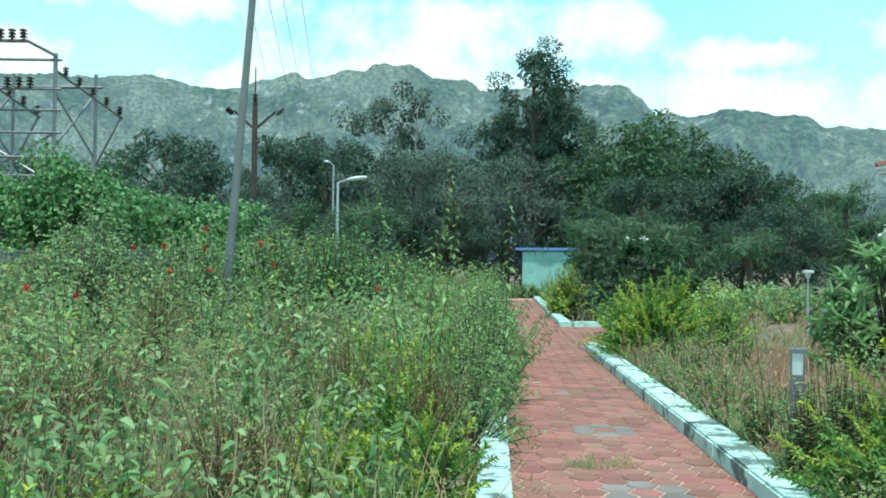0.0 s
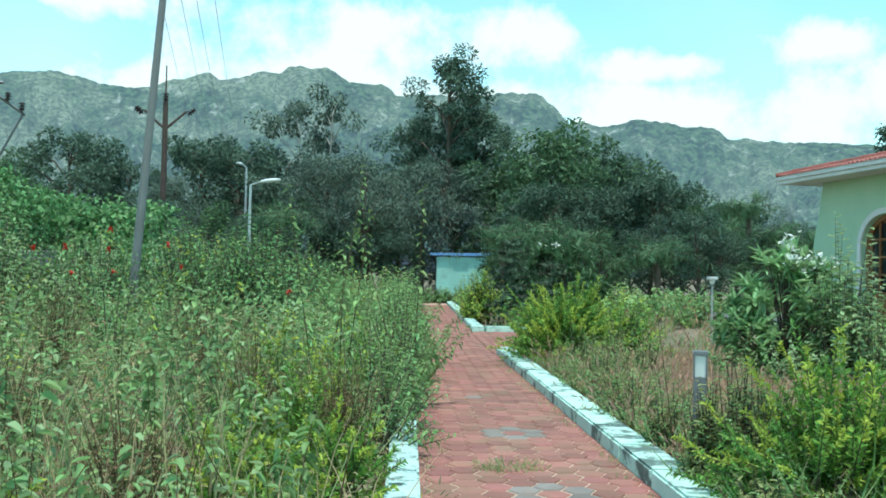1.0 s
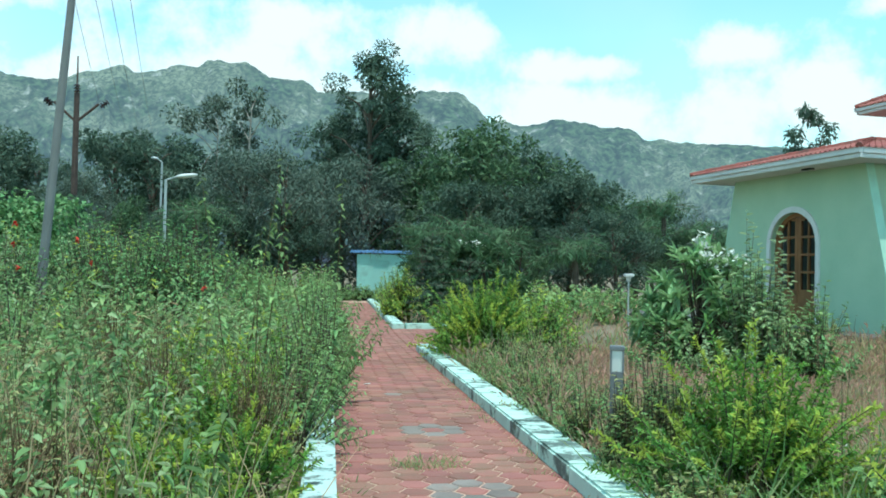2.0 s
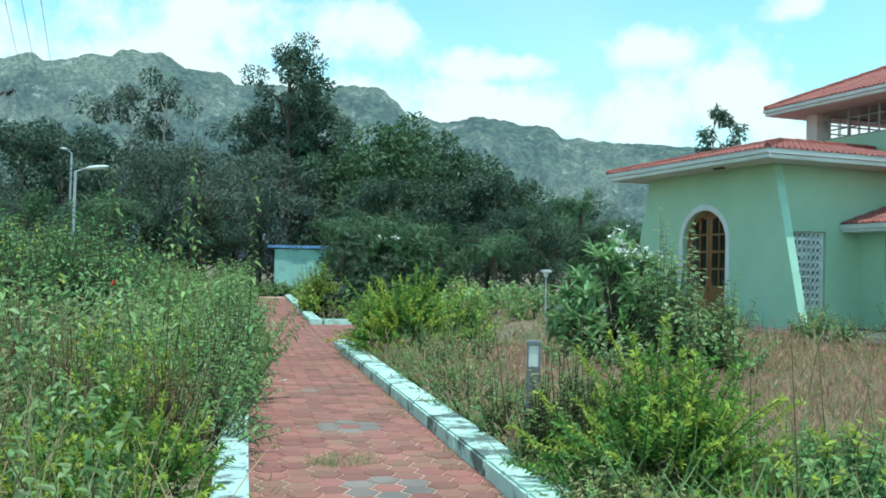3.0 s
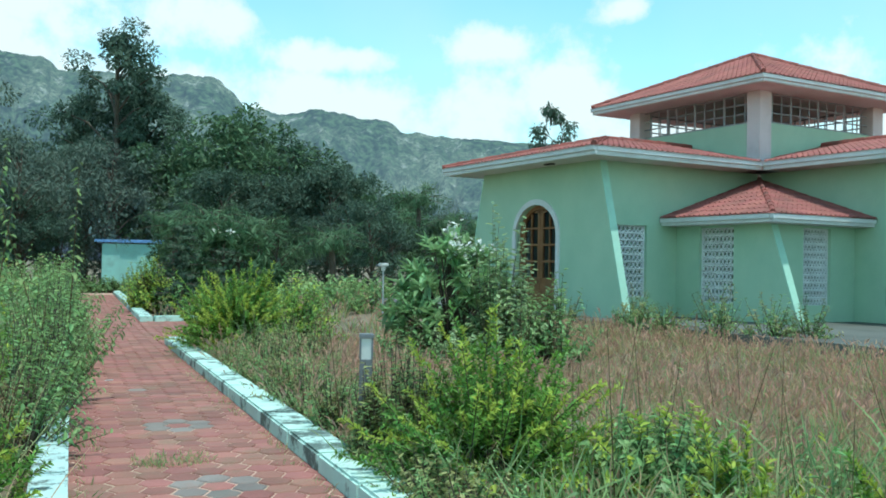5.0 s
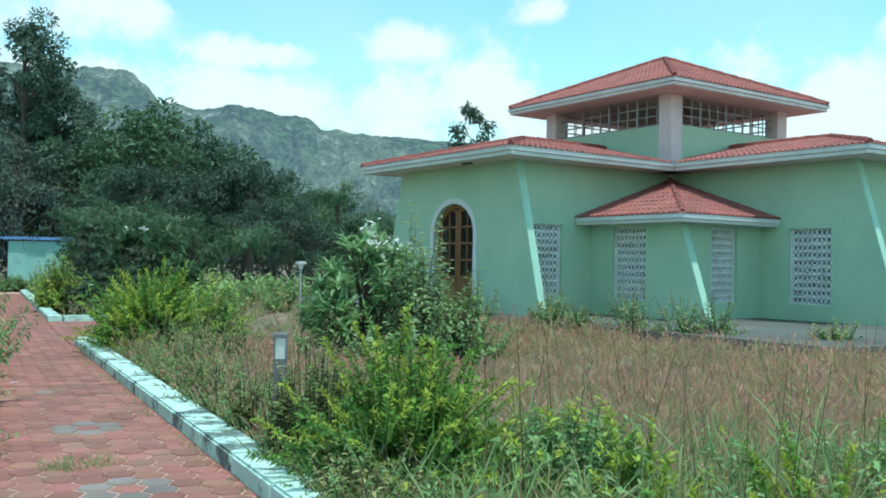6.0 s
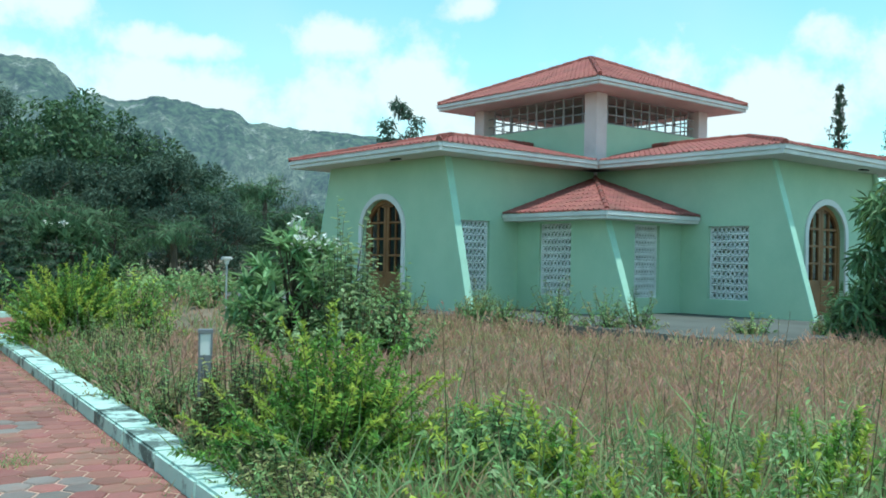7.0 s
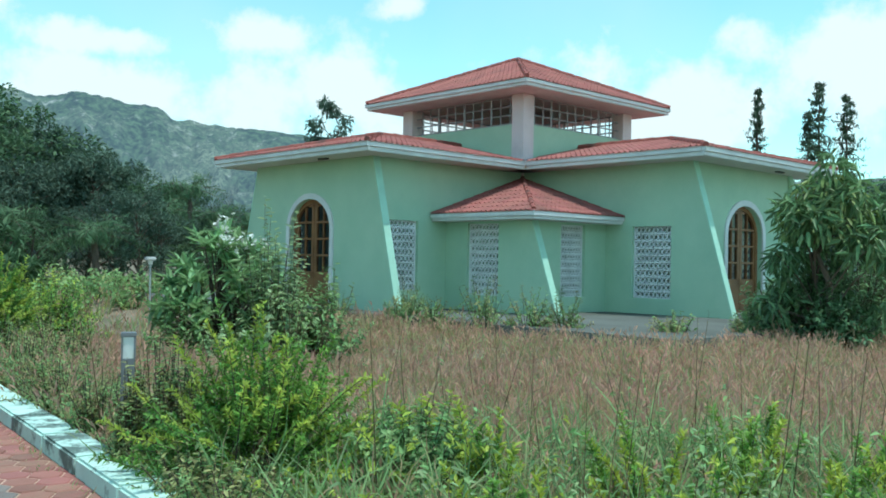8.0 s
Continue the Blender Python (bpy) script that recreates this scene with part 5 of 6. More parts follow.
def tree(name, label, h, crown_r, base, clumps, clump_r, per, L, W, mat, bark=BARK, top_heavy=0.5, taper=0.35, trunk_r=0.18, flat=0.75, hang=0.2, cat="tree", group="woodland trees", near=False):
    """Trunk and limbs with leaf clumps at their ends; made at the origin."""
    th = new(name)
    tagged(th, label, cat, group)
    paths = []
    top = np.array([rng.normal() * 0.3, rng.normal() * 0.3, h * 0.86])
    trunk = [np.array([0, 0, -0.1]), np.array([rng.normal() * 0.1, rng.normal() * 0.1, h * 0.35]), top * [0.6, 0.6, 0.75], top]
    paths.append((trunk, trunk_r, trunk_r * 0.25))
    C = []
    ends = max(4, clumps * 2 // 5)
    for i in range(ends):
        f = ((i + rng.random()) / ends) ** top_heavy
        z = base + (h - base) * f
        lim = crown_r * math.sin(math.pi * (0.12 + 0.80 * (1 - f) ** taper * 0.62 + 0.10)) * rng.uniform(0.25, 1.0) ** 0.6
        if f > 0.72:
            lim *= 0.35 + 0.65 * (1 - f) / 0.28
        a = rng.uniform(0, 2 * math.pi)
        c = np.array([lim * math.cos(a), lim * math.sin(a), z - clump_r * 0.5])
        for j in range(clumps // ends):
            C.append(c + rng.normal(size=3) * [1, 1, 0.7] * clump_r * (0.95 if j else 0.3))
        s = np.array([0, 0, max(base * 0.7, c[2] - 0.6 * lim - 0.5)])
        s[:2] = top[:2] * s[2] / h
        m = (s + c) / 2 + [0, 0, 0.15 * lim]
        paths.append(([s, m, c], trunk_r * 0.35, trunk_r * 0.08))
    C = np.array(C)
    clumps = len(C)
    n = clumps * per
    ctr = np.repeat(C, per, 0)
    dirs = rand_dirs(n, 0.25)
    cr = np.repeat(rng.uniform(0.6, 1.25, clumps) * clump_r, per)
    rad = rng.uniform(0.25, 1.0, n) ** 0.5 * cr
    P = ctr + dirs * rad[:, None] * [1, 1, flat]
    U = unit(dirs + rng.normal(size=(n, 3)) * 0.6 - [0, 0, hang])
    N = dirs + [0, 0, 0.5] + rng.normal(size=(n, 3)) * 0.4
    Ls = L * rng.uniform(0.6, 1.3, n)
    V, F = leaf_arrays(P, U, N, Ls, Ls * W / L, near, 0.2, 0.25)
    part_np("crown", [(V, F, mat)], th)
    part_np("trunk", [(*limb_tubes(paths), bark)], th)
    return th


def put(ob, x, y, scale=1.0, turn=0.0, zs=1.0, z=None):
    zz = float(ground_z(x, y)) if z is None else z
    return Matrix.LocRotScale((x, y, zz), Euler((0, 0, turn)), (scale, scale, scale * zs))


DARKLAB = "dark green broadleaved tree in the wood"
T1 = tree("tree", DARKLAB, 9.0, 3.6, 1.0, 62, 0.95, 130, 0.28, 0.12, L_DARK)
T2 = tree("tree", "dull grey-green tree with fine hanging leaves", 8.5, 3.4, 0.9, 56, 1.0, 130, 0.29, 0.08, L_GUM, hang=0.6)
T3 = tree("tree", "green spreading tree with a rounded crown", 8.5, 4.0, 1.2, 60, 1.05, 130, 0.30, 0.13, L_MID)
T4 = tree("tall_tree", "tall dark tree rising above the wood with an open crown", 15.0, 3.4, 4.0, 90, 0.72, 170, 0.30, 0.11, L_DARK, trunk_r=0.24, taper=0.5, top_heavy=0.85, hang=0.5)
T5 = tree("gum_tree", "slender pale-stemmed gum tree with sparse tufts", 11.5, 1.8, 7.5, 14, 0.75, 150, 0.26, 0.10, L_GUM, PALEBARK, trunk_r=0.12, hang=0.6)
first = {}


def plant(T, a, d, s=1.0, zs=1.0):
    x, y = polar(a, d)
    m = put(T, x, y, s, rng.uniform(0, 6.28), zs)
    if T.name not in first:
        first[T.name] = 1
        T.matrix_basis = m
        return T
    return copy_thing(T, m @ Matrix.Diagonal((1 / T.scale[0], 1 / T.scale[1], 1 / T.scale[2], 1)))


# back rows of the wood
for a, d, s, zs in ((-27, 66, 0.95, 1.0), (-23, 64, 0.9, 1), (-16.5, 55, 0.97, 1.02), (-13.5, 58, 0.9, 0.95), (-9, 60, 1.08, 1.0), (-7, 56, 1.0, 1.0), (-4.5, 62, 1.02, 1.0), (0.5, 64, 1.0, 1.0), (3.5, 60, 1.0, 1.0), (10.5, 60, 1.05, 1.0), (15.2, 51, 0.92, 1.0), (17.6, 49, 0.74, 1.0), (14.0, 47, 0.66, 1.0), (11.2, 46, 0.66, 1.0), (16.5, 58, 0.92, 1.0), (19.5, 60, 0.82, 1.0), (22.5, 58, 0.66, 1.0), (26, 56, 0.5, 1.0)):
    plant(T1, a, d, s, zs)
for a, d, s in ((-11, 50, 0.72), (-2, 46, 0.82), (0.2, 44, 0.80), (2.5, 48, 0.78), (5, 50, 0.85), (14, 52, 0.72), (24.5, 50, 0.52)):
    plant(T2, a, d, s)
for a, d, s, zs in ((12.6, 52, 1.08, 1.0), (9.5, 52, 0.9, 0.95), (20.5, 50, 0.62, 1), (-19.5, 62, 0.9, 1)):
    plant(T3, a, d, s, zs)
for a, d, s, zs in ((5.5, 54, 1.0, 0.92), (7.1, 56, 0.84, 0.92), (3.9, 57, 0.80, 0.90)):
    plant(T4, a, d, s, zs)
for a, d, s in ((-3.8, 60, 1.02), (-2.0, 60, 1.14), (-2.9, 61, 0.95)):
    plant(T5, a, d, s)
# lower front edge of the wood
for i, a in enumerate(np.arange(-12, 27, 1.55)):
    if 3.2 < a < 9.5:
        continue
    plant((T1, T2, T3)[i % 3] if i % 4 else T1, a + rng.uniform(-0.5, 0.5), rng.uniform(41, 47), rng.uniform(0.34, 0.52))
# behind and beside the house
for a, d, s in ((29, 55, 0.55), (33, 58, 0.55), (60.5, 34, 0.42), (63.5, 33, 0.5), (67, 34, 0.55), (58.5, 40, 0.4), (72, 36, 0.6)):
    plant(T1, a, d, s)
T6 = tree("slender_tree", "slender tree with hanging tufts behind the roof", 9.5, 1.15, 5.0, 20, 0.36, 80, 0.26, 0.10, L_DARK, hang=0.9, trunk_r=0.09, taper=0.6)
plant(T6, 31.2, 45, 0.97)


def palm(name, x, y, h, fr=2.2, n=16):
    th = new(name)
    th.location = (x, y, float(ground_z(x, y)))
    tagged(th, "feathery palm with arching dark green fronds", "palm", "garden palms")
    a = np.arange(n) * 2.4
    el = rng.uniform(0.2, 1.1, n)
    D = np.stack([np.cos(a) * np.cos(el), np.sin(a) * np.cos(el), np.sin(el)], 1)
    B = np.repeat([[0, 0, h]], n, 0).astype(float)
    lv, tb, _ = shoots(B, D, rng.uniform(0.8, 1.1, n) * fr, 46, 0.12, 0.55, 0.06, 0.55, 0.3, 0.75, False, 0.02, 5, hang=0.5)
    part_np("fronds", [leaf_group(lv, L_MID, False, 0.3), (*tb, BARK)], th)
    part_np("trunk", [(*limb_tubes([([np.array([0, 0, -0.1]), np.array([0.08, 0, h * 0.5]), np.array([0, 0, h])], 0.16, 0.11)]), BARK)], th)
    return th


for a, d, h in ((10.8, 38, 3.0), (8.8, 40, 2.9), (18, 36, 2.2), (23.2, 46, 4.6), (21.5, 44, 3.4), (25.2, 44, 3.2), (-4.8, 40, 3.6), (27, 40, 2.8), (13.5, 40, 2.8)):
    palm("palm", *polar(a, d), h)


def conifer(name, label, x, y, h, r, L=0.10, whorls=16, z0=0.12, mat=L_CON, nl=16, per=8, taper=0.9, least=0.35):
    th = new(name)
    th.location = (x, y, float(ground_z(x, y)))
    tagged(th, label, "conifer")
    B, D, LEN = [], [], []
    for i in range(whorls):
        f = z0 + (1 - z0) * i / whorls
        for k in range(per):
            a = rng.uniform(0, 6.28)
            B.append((0, 0, f * h)); D.append((math.cos(a), math.sin(a), 0.12 + rng.normal() * 0.08)); LEN.append(r * (1.04 - f) ** taper * 1.35 * rng.uniform(least, 1.15))
    lv, tb, _ = shoots(np.array(B), np.array(D), np.array(LEN), nl, 0.15, L, L * 0.35, 0.12, 0.2, 0.7, False, 0.015, 3, hang=0.1)
    part_np("needles", [leaf_group(lv, mat, False, 0.2)], th)
    part_np("trunk", [(*limb_tubes([([np.array([0, 0, -0.1]), np.array([0, 0, h * 0.5]), np.array([0, 0, h * 0.99])], 0.02 * h * 0.8, 0.01)]), BARK), (*tb, BARK)], th)


conifer("araucaria", "small dark layered araucaria beside the path", 4.25, 25.6, 2.55, 0.75, 0.15, 10, 0.06, nl=26, per=11, taper=0.55, least=0.7)
conifer("araucaria", "small dark layered araucaria among shrubs", 5.3, 25.5, 2.0, 0.8, 0.15, 8, 0.06, nl=22, per=10, taper=0.55, least=0.7)
for x, y, h, r in ((37.7, 24.7, 9.9, 1.25), (39.9, 23.5, 8.9, 1.5), (38.95, 22.4, 10.0, 1.7), (39.3, 21.3, 9.4, 1.7)):
    conifer("conifer", "tall dark pointed conifer behind the house", x, y, h, r, 0.28, 24, 0.15, nl=12, per=6)


def frangipani(x, y, h, r, n, flowers, L=0.20, mat=L_FRANG):
    th = new("frangipani")
    z = float(ground_z(x, y))
    th.location = (x, y, z)
    tagged(th, "frangipani shrub with long leaves and white flower clusters", "shrub")
    tips, paths = [], []
    for i in range(n):
        a = rng.uniform(0, 6.28); el = math.acos(rng.uniform(0.0, 1.0))
        t = np.array([math.sin(el) * math.cos(a) * r, math.sin(el) * math.sin(a) * r, 0.16 * h + math.cos(el) * h * 0.80]) * rng.uniform(0.8, 1.0)
        tips.append(t)
        paths.append(([np.array([t[0] * 0.05, t[1] * 0.05, 0]), t * [0.30, 0.30, 0.5], t], 0.02, 0.010))
    tips = np.array(tips)
    k = 15
    D = rand_dirs(n * k, 0.75)
    P = np.repeat(tips, k, 0) + rng.normal(size=(n * k, 3)) * 0.03
    Ls = L * rng.uniform(0.7, 1.15, n * k)
    V, F = leaf_arrays(P, D, D + [0, 0, 1.0], Ls, Ls * 0.31, True, 0.15, 0.2)
    part_np("leaves", [(V, F, mat)], th)
    part_np("woody_base", [(*limb_tubes(paths), BARK)], th)
    up = rng.permutation(tips[np.argsort(-tips[:, 2])][:flowers * 3])[:flowers]
    for t in up:
        c = t + [0, 0, 0.13]
        D = rand_dirs(28, 0.4)
        P = c + rng.normal(size=(28, 3)) * 0.055
        V, F = leaf_arrays(P, D, D + [0, 0, 0.4], 0.085, 0.065, True, 0.1, 0.1)
        part_np("blossom", [(V, F, PETAL)], th, "white frangipani flowers")["kind"] = "stuff"


frangipani(6.0, 12.6, 2.0, 0.95, 115, 7, 0.24)
frangipani(6.0, 27.3, 2.6, 1.5, 150, 3, 0.34, L_MID)
bush("leafy_weed", "leafy weed at the foot of the frangipani", 5.3, 12.2, 0.6, 0.95, 70, 14, 0.11, 0.06, L_WEED)
bush("leafy_weed", "leafy weed at the foot of the frangipani", 5.75, 11.7, 0.55, 0.85, 60, 14, 0.11, 0.06, L_PALE)
bush("leafy_weed", "tall leafy weed standing before the frangipani", 6.25, 11.45, 0.55, 2.1, 90, 18, 0.15, 0.085, L_PALE)
sprig("tall_stalk", "tall leafy weed standing before the frangipani", 5.7, 9.9, 1.3, 22, 0.10, 0.05, L_WEED, (0.02, 0), 5, spread=0.2, r=0.008)
bush("leafy_weed", "tall leafy weed standing before the frangipani", 6.85, 11.2, 0.6, 1.35, 80, 15, 0.12, 0.065, L_WEED)


def mango(x, y, h, r):
    th = tree("mango_tree", "young mango tree with long drooping leaves beside the terrace", h, r, 0.15, 58, 0.30, 58, 0.22, 0.055, L_MANGO, BARK, trunk_r=0.06, hang=0.9, flat=0.9, group="", near=True, taper=0.4)
    n = 340
    el = np.arccos(rng.uniform(0.25, 1, n)); a = rng.uniform(0, 6.28, n)
    P = np.stack([np.sin(el) * np.cos(a) * r * 0.8, np.sin(el) * np.sin(a) * r * 0.8, h * 0.55 + np.cos(el) * h * 0.43], 1) * rng.uniform(0.85, 1.03, (n, 1))
    D = np.stack([np.cos(a), np.sin(a), rng.uniform(-1.2, 0.1, n)], 1)
    V, F = leaf_arrays(P, D, D + [0, 0, 1.3], rng.uniform(0.14, 0.24, n), 0.055, True, 0.15, 0.35)
    part_np("young_leaves", [(V, F, L_YOUNG)], th, "pale yellow-green young leaves")["kind"] = "stuff"
    th.matrix_basis = put(th, x, y)


mango(13.5, 7.55, 2.65, 0.95)
for a, d, h, r in ((58.3, 16.2, 0.95, 0.6), (60.3, 16.4, 1.35, 0.8), (62.4, 16.8, 1.6, 0.9), (61.0, 15.4, 0.9, 0.6)):
    bush("dark_shrub", "dark green shrub under the mango tree", *polar(a, d), r, h, 150, 18, 0.16, 0.06, L_MANGO, None, near=False)
for a, d, h, r in ((64.2, 19, 2.2, 1.2), (67.5, 20, 2.4, 1.5)):
    bush("dark_shrub", "dark green shrub at the end of the terrace", *polar(a, d), r, h * 0.85, 120, 18, 0.22, 0.09, L_MANGO, None, near=False)
# creeper-covered thicket by the compound wall
for x, y, r, h in ((-14.5, 27.5, 3.2, 4.3), (-11.2, 29.0, 3.0, 4.5), (-8.6, 30.5, 2.2, 3.6), (-7.2, 29.5, 1.6, 2.4), (-18, 27, 3.2, 4.6), (-10.4, 27.2, 1.3, 1.9)):
    th = tree("creeper_thicket", "thicket of small trees smothered in bright green creeper", h, r, 0.3, 74, 0.75, 180, 0.17, 0.115, L_CREEP, BARK, group="", hang=0.7, cat="thicket", trunk_r=0.12)
    th.matrix_basis = put(th, x, y)


def hibiscus(x, y, h, flowers):
    th = bush("hibiscus", "straggling hibiscus shrub with a few red flowers", x, y, 0.55, h * 0.8, 26, 14, 0.10, 0.055, L_WEED)
    for dx, dy, dz in flowers:
        D = rand_dirs(8, 0.2); P = np.repeat([[dx, dy, dz]], 8, 0)
        V, F = leaf_arrays(P, D, D + [0, 0, 0.6], 0.06, 0.05, True, 0.1, 0.1)
        part_np("flower", [(V, F, RED)], th, "open red hibiscus flower")


for a, d, h, fl in ((-14.2, 13.5, 2.0, ((0, 0, 2.02), (0.12, -0.2, 1.44), (-0.05, 0.1, 1.75))), (-17, 13, 1.7, ((0.1, 0, 1.74), (-0.3, 0, 1.72), (0.25, -0.2, 1.4))), (-23.5, 11.5, 1.35, ((0, -0.2, 1.25), (0.5, -0.1, 1.15))), (-3.9, 13, 1.2, ((0, -0.1, 1.18),)), (-11.0, 15, 1.85, ((0, 0, 1.83), (0.2, 0, 1.5)))):
    hibiscus(*polar(a, d), h, fl)


# ---- poles, lamps and the small hut ----
def leaning_pole():
    th = new("concrete_pole")
    tagged(th, "leaning grey concrete electricity pole among the weeds", "utility pole")
    bm = bmesh.new()
    bar(bm, (-5.02, 21.45, -0.3), (-4.33, 21.55, 9.6), 0.11, 0.07, 10)
    part("shaft", bm, CONCRETE, th, smooth=False)
    bm = bmesh.new()
    box(bm, -5.1, -3.6, 21.47, 21.57, 9.0, 9.1, 0.01)
    part("cross_arm", bm, GALV, th)


leaning_pole()


def insulator(bm, x, y, z, s=1.0, d=(0, 0, 1)):
    d = Vector(d)
    p = Vector((x, y, z))
    bar(bm, p, p + d * 0.42 * s, 0.05 * s, 0.05 * s, 8)
    for k in range(3):
        q = p + d * (0.10 + 0.13 * k) * s
        bar(bm, q, q + d * 0.07 * s, 0.17 * s, 0.09 * s, 10)


def line_pole(x, y, h):
    th = new("power_pole")
    tagged(th, "rusty steel power pole with angled arms and dark insulators", "utility pole")
    part("shaft", bar(bmesh.new(), (x, y, -0.2), (x, y, h - 0.9), 0.17, 0.12, 8), RUST, th)
    for s in (-1, 1):
        part("arm", bar(bmesh.new(), (x, y, h - 2.2), (x + s * 0.95, y, h - 1.35), 0.06, None, 6), RUST, th)
        bm = bmesh.new(); insulator(bm, x + s * 1.02, y, h - 1.5, 1.0, (s * 0.75, 0, 0.65))
        part("insulator", bm, INSUL, th, "dark porcelain insulator")
    bm = bmesh.new(); insulator(bm, x, y, h - 0.95, 1.0)
    part("insulator", bm, INSUL, th, "dark porcelain insulator")
    part("peak_rod", bar(bmesh.new(), (x, y, h - 0.9), (x, y, h + 0.75), 0.05, 0.03, 6), RUST, th)


line_pole(-8.95, 44.1, 10.0)


def gantry():
    th = new("substation_gantry")
    tagged(th, "galvanised substation gantry with rows of dark insulators", "gantry")
    X0, Y0 = -17.4, 41.7

    def b(p, q, r=0.06, name="beam", mat=GALV):
        part(name, bar(bmesh.new(), p, q, r, None, 4), mat, th)
    for x in (X0, X0 - 3.8, X0 - 7.6):
        b((x, Y0, -0.2), (x, Y0, 10.75), 0.10, "column")
        b((x + 1.3, Y0 + 1.4, -0.2), (x + 1.3, Y0 + 1.4, 10.1), 0.09, "column")
        b((x, Y0, 9.0), (x + 1.3, Y0 + 1.4, 6.2), 0.06, "brace")
        b((x, Y0, 6.6), (x + 1.3, Y0 + 1.4, 9.2), 0.06, "brace")
        b((x, Y0, 10.0), (x + 2.5, Y0 + 1.6, 8.1), 0.07, "beam")
        for k in range(5):
            f = 0.15 + 0.2 * k
            bm = bmesh.new(); insulator(bm, x + 2.5 * f, Y0 + 1.6 * f, 10.05 - 1.9 * f, 0.95)
            part("insulator", bm, INSUL, th, "dark porcelain insulator")
        b((x + 1.3, Y0 + 1.4, 5.8), (x + 2.4, Y0 + 1.5, 8.1), 0.06, "brace")
    for z in (10.45, 9.15, 8.2, 7.2, 6.1, 4.9):
        b((X0 - 8.5, Y0 - 0.02, z), (X0 + 0.3, Y0 - 0.02, z), 0.065)
    b((X0 - 8.5, Y0 - 0.8, 11.1), (X0 - 0.9, Y0 - 0.8, 11.1), 0.08)
    b((X0 - 0.9, Y0 - 0.8, 11.1), (X0 + 0.1, Y0, 10.6), 0.07)
    b((X0 - 6, Y0 + 1.4, 9.5), (X0 + 1.6, Y0 + 1.4, 9.5), 0.08)
    b((X0 - 6, Y0 + 1.4, 5.4), (X0 + 1.5, Y0 + 1.4, 5.4), 0.06)
    b((X0 - 3.8, Y0, 4.9), (X0, Y0, 7.2), 0.05, "brace")
    b((X0, Y0, 4.9), (X0 - 3.8, Y0, 7.2), 0.05, "brace")
    for i in range(14):
        for z, dz in ((11.15, 1), (9.2, 1)):
            x = X0 - 1.1 - 0.50 * i - 0.35 * (i // 3)
            bm = bmesh.new(); insulator(bm, x, Y0 - 0.8 if z > 11 else Y0 - 0.04, z, 1.1)
            part("insulator", bm, INSUL, th, "dark porcelain insulator")


gantry()


def street_lamp(x, y, h, arm, mat, head):
    th = new("street_lamp")
    tagged(th, "slim street lamp with a single arm above the scrub", "street lamp", "street lamps")
    part("pole", bar(bmesh.new(), (x, y, -0.1), (x, y, h), 0.075, 0.05, 8), mat, th)
    bm = bmesh.new()
    bar(bm, (x, y, h - 0.02), (x + arm * 0.45, y, h + 0.14), 0.03, None, 6)
    part("arm", bm, mat, th)
    bm = bmesh.new()
    bmesh.ops.create_uvsphere(bm, u_segments=12, v_segments=8, radius=1, matrix=Matrix.Translation((x + arm * 0.78, y, h + 0.17)) @ pose(0, 0, 0, 0, -8 if arm > 0 else 8, 0) @ Matrix.Diagonal((abs(arm) * 0.45, 0.13, 0.085, 1)))
    part("lamp_head", bm, head, th, "pale lamp head", True)


street_lamp(-4.17, 36.8, 4.72, 0.95, STEEL, LENS)
street_lamp(-5.86, 49.6, 6.75, -0.45, STEEL, STEEL)


def hut():
    th = new("hut")
    th.matrix_world = pose(5.27, 47.6, 0.3, 0, 0, -4)
    tagged(th, "small mint-green hut with a flat blue sheet roof", "hut")
    w, dp, h = 1.25, 1.2, 1.95
    part("front_wall", panel([(-w, 0), (w, 0), (w, h), (-w, h)], [[(-0.45, 0.0), (0.30, 0.0), (0.30, 1.65), (-0.45, 1.65)]], lambda u, v: (u, -dp, v), Vector((0, 0.15, 0))), HUTW, th)
    part("side_wall", boxed(-w, -w + 0.15, -dp + 0.152, dp, 0, h), HUTW, th)
    part("side_wall", boxed(w - 0.15, w, -dp + 0.152, dp, 0, h), HUTW, th)
    part("back_wall", boxed(-w + 0.152, w - 0.152, dp - 0.15, dp, 0, h), HUTW, th)
    part("door", boxed(-0.44, 0.29, -dp + 0.04, -dp + 0.09, 0.01, 1.64), HUTW, th)
    bm = bmesh.new()
    n = 40
    top = []
    for i in range(n + 1):
        x, z = -1.6 + 3.15 * i / n, h + 0.10 + (0.05 if i % 2 else 0.0)
        top.append([bm.verts.new((x, yy, z + dz)) for yy, dz in ((-1.34, 0.06), (1.4, 0.10), (1.4, 0.0), (-1.34, -0.06))])
    for a, c in zip(top, top[1:]):
        for k in range(4):
            bm.faces.new((a[k], a[(k + 1) % 4], c[(k + 1) % 4], c[k]))
    bm.faces.new(top[0]); bm.faces.new(top[-1][::-1])
    part("sheet_roof", bm, BLUE, th, "blue corrugated sheet roof")


hut()


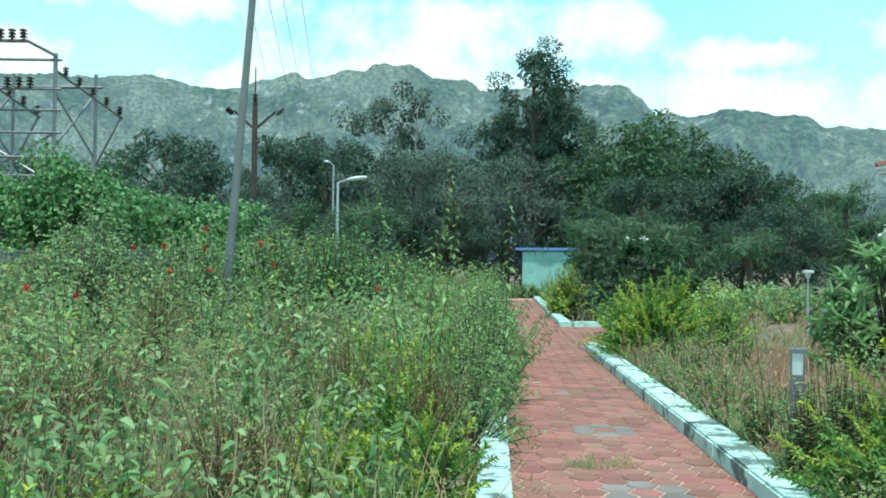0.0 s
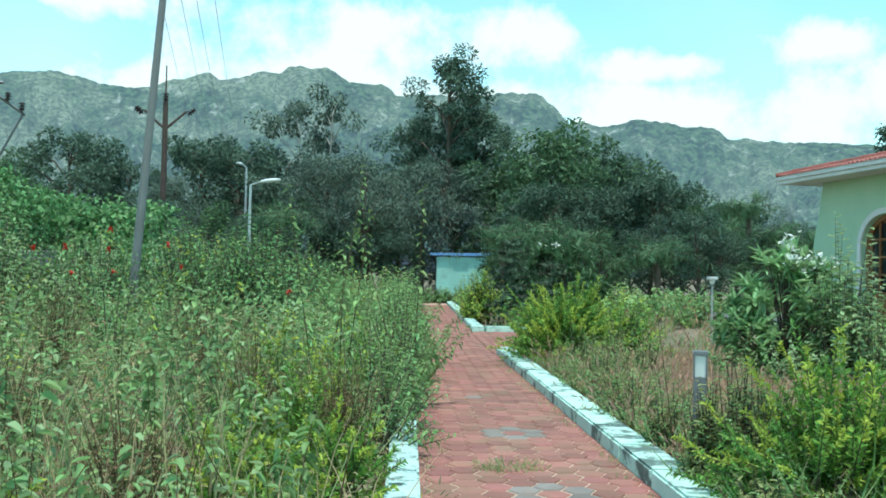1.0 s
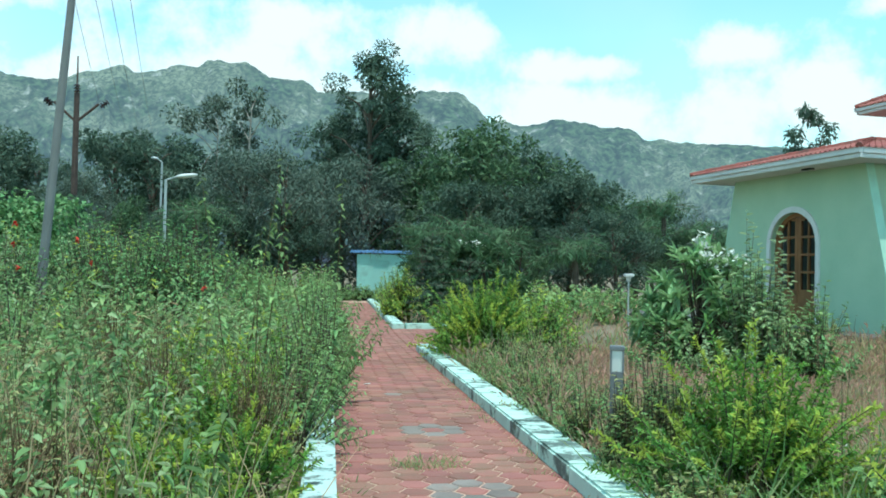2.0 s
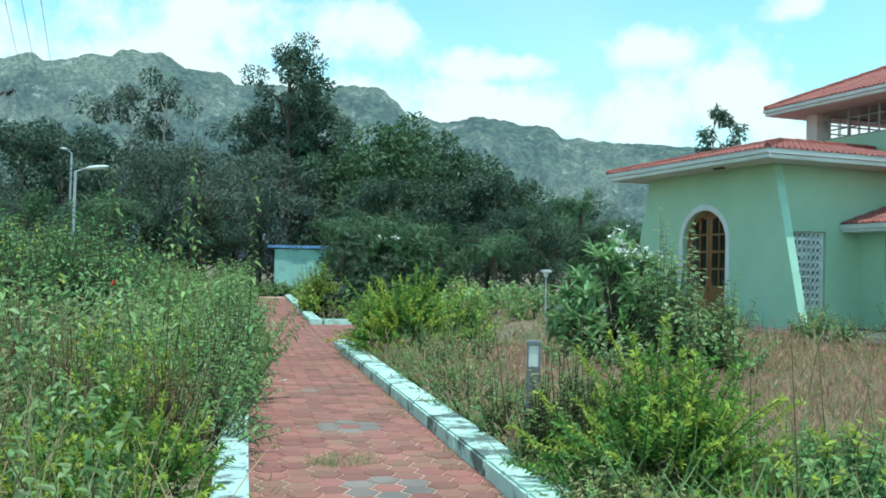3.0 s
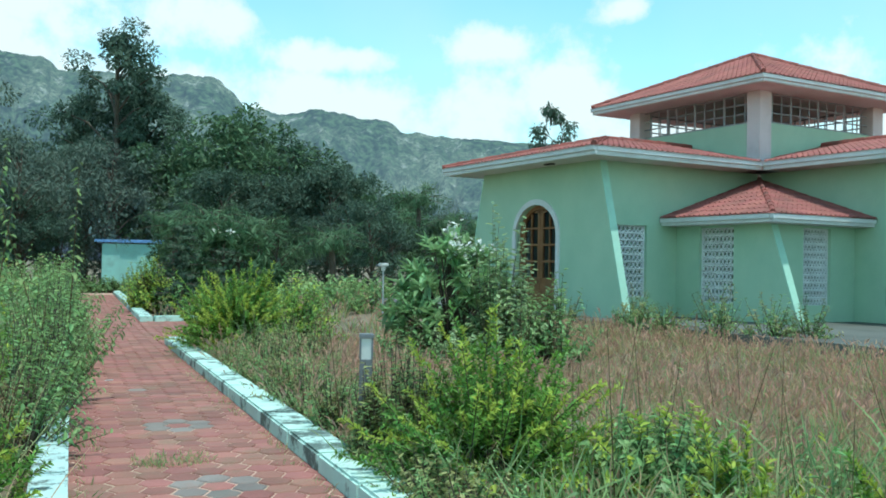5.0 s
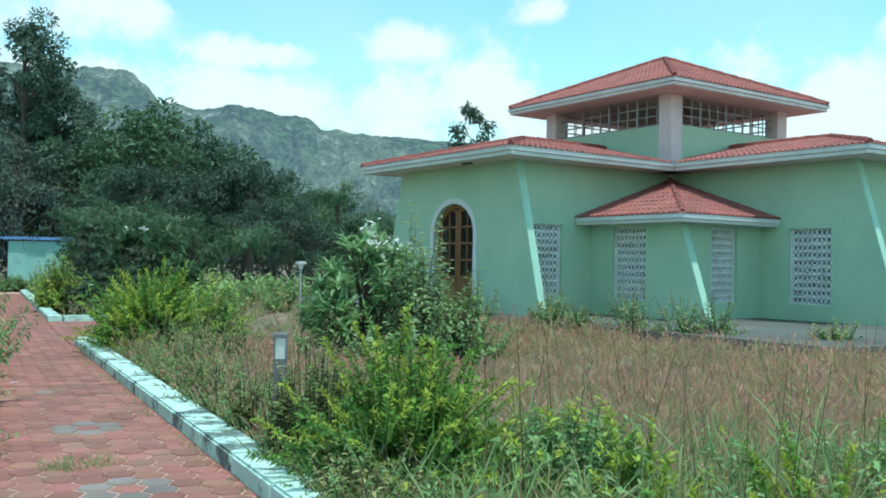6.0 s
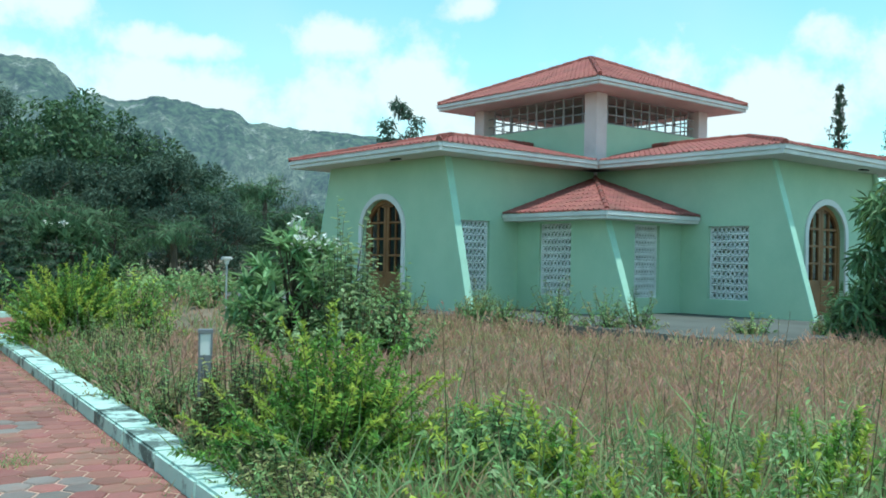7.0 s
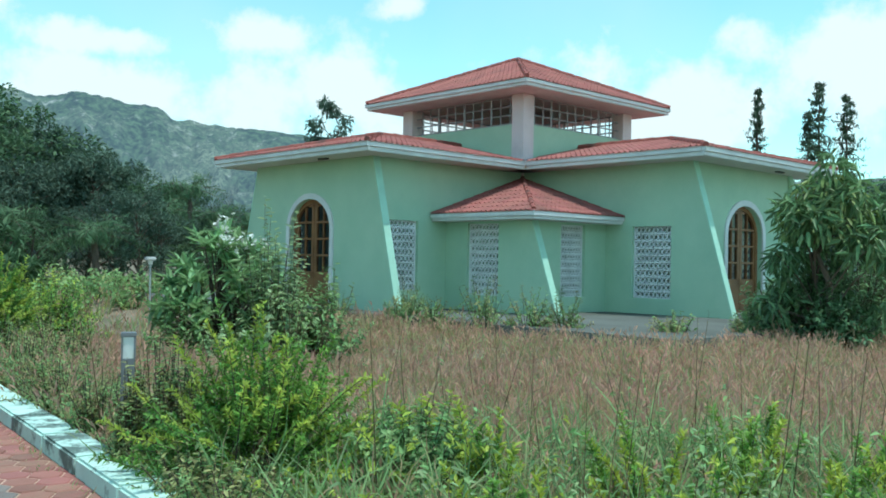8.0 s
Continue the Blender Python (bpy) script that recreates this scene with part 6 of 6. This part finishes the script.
def bollard(x, y):
    th = new("bollard_light")
    th.location = (x, y, float(ground_z(x, y)))
    tagged(th, "square grey garden bollard light with milky panes", "bollard light")
    part("post", boxed(-0.055, 0.055, -0.055, 0.055, -0.05, 0.78, 0.006), GREYP, th)
    part("diffuser", boxed(-0.047, 0.047, -0.047, 0.047, 0.78, 0.925), LENS, th, "milky lamp pane")
    for sx in (-1, 1):
        for sy in (-1, 1):
            part("corner_bar", boxed(sx * 0.05 - 0.008, sx * 0.05 + 0.008, sy * 0.05 - 0.008, sy * 0.05 + 0.008, 0.782, 0.923), GREYP, th)
    part("cap", boxed(-0.062, 0.062, -0.062, 0.062, 0.925, 0.955, 0.005), GREYP, th)
    th.rotation_euler = (0, 0, radians(-20))
    th.scale = (0.85, 0.85, 1.035)


bollard(2.46, 6.5)


def post_lamp(x, y):
    th = new("garden_lamp")
    th.location = (x, y, float(ground_z(x, y)))
    tagged(th, "thin garden lamp post with a flat white hood", "garden lamp")
    part("post", bar(bmesh.new(), (0, 0, -0.05), (0, 0, 1.24), 0.02, None, 8), STEEL, th)
    bm = bmesh.new()
    bar(bm, (0, 0, 1.24), (0, 0, 1.33), 0.04, 0.06, 10)
    part("lamp", bm, LENS, th)
    part("hood", boxed(-0.10, 0.10, -0.09, 0.09, 1.332, 1.40, 0.02), WHITE, th, "white lamp hood")


post_lamp(7.35, 18.9)


def compound_wall():
    for x, y, w, h, r in ((-8.75, 26.6, 1.05, 1.78, -9), (-11.9, 25.6, 1.8, 1.70, -14), (-14.8, 24.6, 3, 1.70, -14)):
        bm = boxed(-w / 2, w / 2, -0.08, 0.08, -0.1, h, 0.01)
        box(bm, -w / 2 - 0.03, w / 2 + 0.03, -0.11, 0.11, h + 0.002, h + 0.07, 0.01)
        ob = obj("compound_wall", bm, CONCRETE)
        ob.matrix_world = pose(x, y, 0, 0, 0, r)
        tagged(ob, "stained pale concrete boundary wall behind creeper", "wall", kind="structure")


compound_wall()


def wires():
    for i, (a0, a1) in enumerate(((-9.6, -12.1), (-8.6, -10.9), (-7.9, -10.0), (-7.2, -8.9))):
        x0, y0 = polar(a0, 150)
        x1, y1 = polar(a1, 32)
        bm = bmesh.new()
        p, q = Vector((x0, y0, 20.5)), Vector((x1, y1, 11.4))
        end = q + (q - p) * 0.25
        n = 14
        pts = [p.lerp(end, k / n) - Vector((0, 0, 1.2 * math.sin(math.pi * k / n))) for k in range(n + 1)]
        for k in range(n):
            bar(bm, pts[k], pts[k + 1], 0.010, None, 4)
        tagged(obj("power_line", bm, DARK), "thin dark overhead power line against the sky", "power line", "overhead lines")


wires()


def rubble(x, y, n, r, mat, label):
    bm = bmesh.new()
    rr = random.Random(5)
    for i in range(n):
        s = rr.uniform(0.03, 0.075)
        m = Matrix.Translation((rr.uniform(-r, r), rr.uniform(-r, r), s * 0.4)) @ Euler((rr.random() * 3, rr.random() * 3, rr.random() * 3)).to_matrix().to_4x4() @ Matrix.Diagonal((s * 1.4, s, s * 0.7, 1))
        bmesh.ops.create_icosphere(bm, subdivisions=1, radius=1, matrix=m)
    ob = obj("rubble", bm, mat)
    ob.location = (x, y, float(ground_z(x, y)))
    tagged(ob, label, "rubble")


rubble(2.42, 5.75, 34, 0.14, STONE, "heap of pale broken stones against the kerb")
rubble(5.0, 7.6, 16, 0.16, STONE, "few pale stones lying in the dry grass")
bm = bmesh.new()
slope(bm, (-0.05, -0.03, 0.012), (0.04, -0.035, 0.014), (0.055, 0.03, 0.02), (-0.03, 0.04, 0.013))
ob = obj("paper_scrap", bmesh.ops.solidify(bm, geom=bm.faces[:], thickness=0.002) and bm, WHITE)
ob.location = (1.22, 12.1, 0.0)
tagged(ob, "small scrap of white paper on the pavers", "litter")
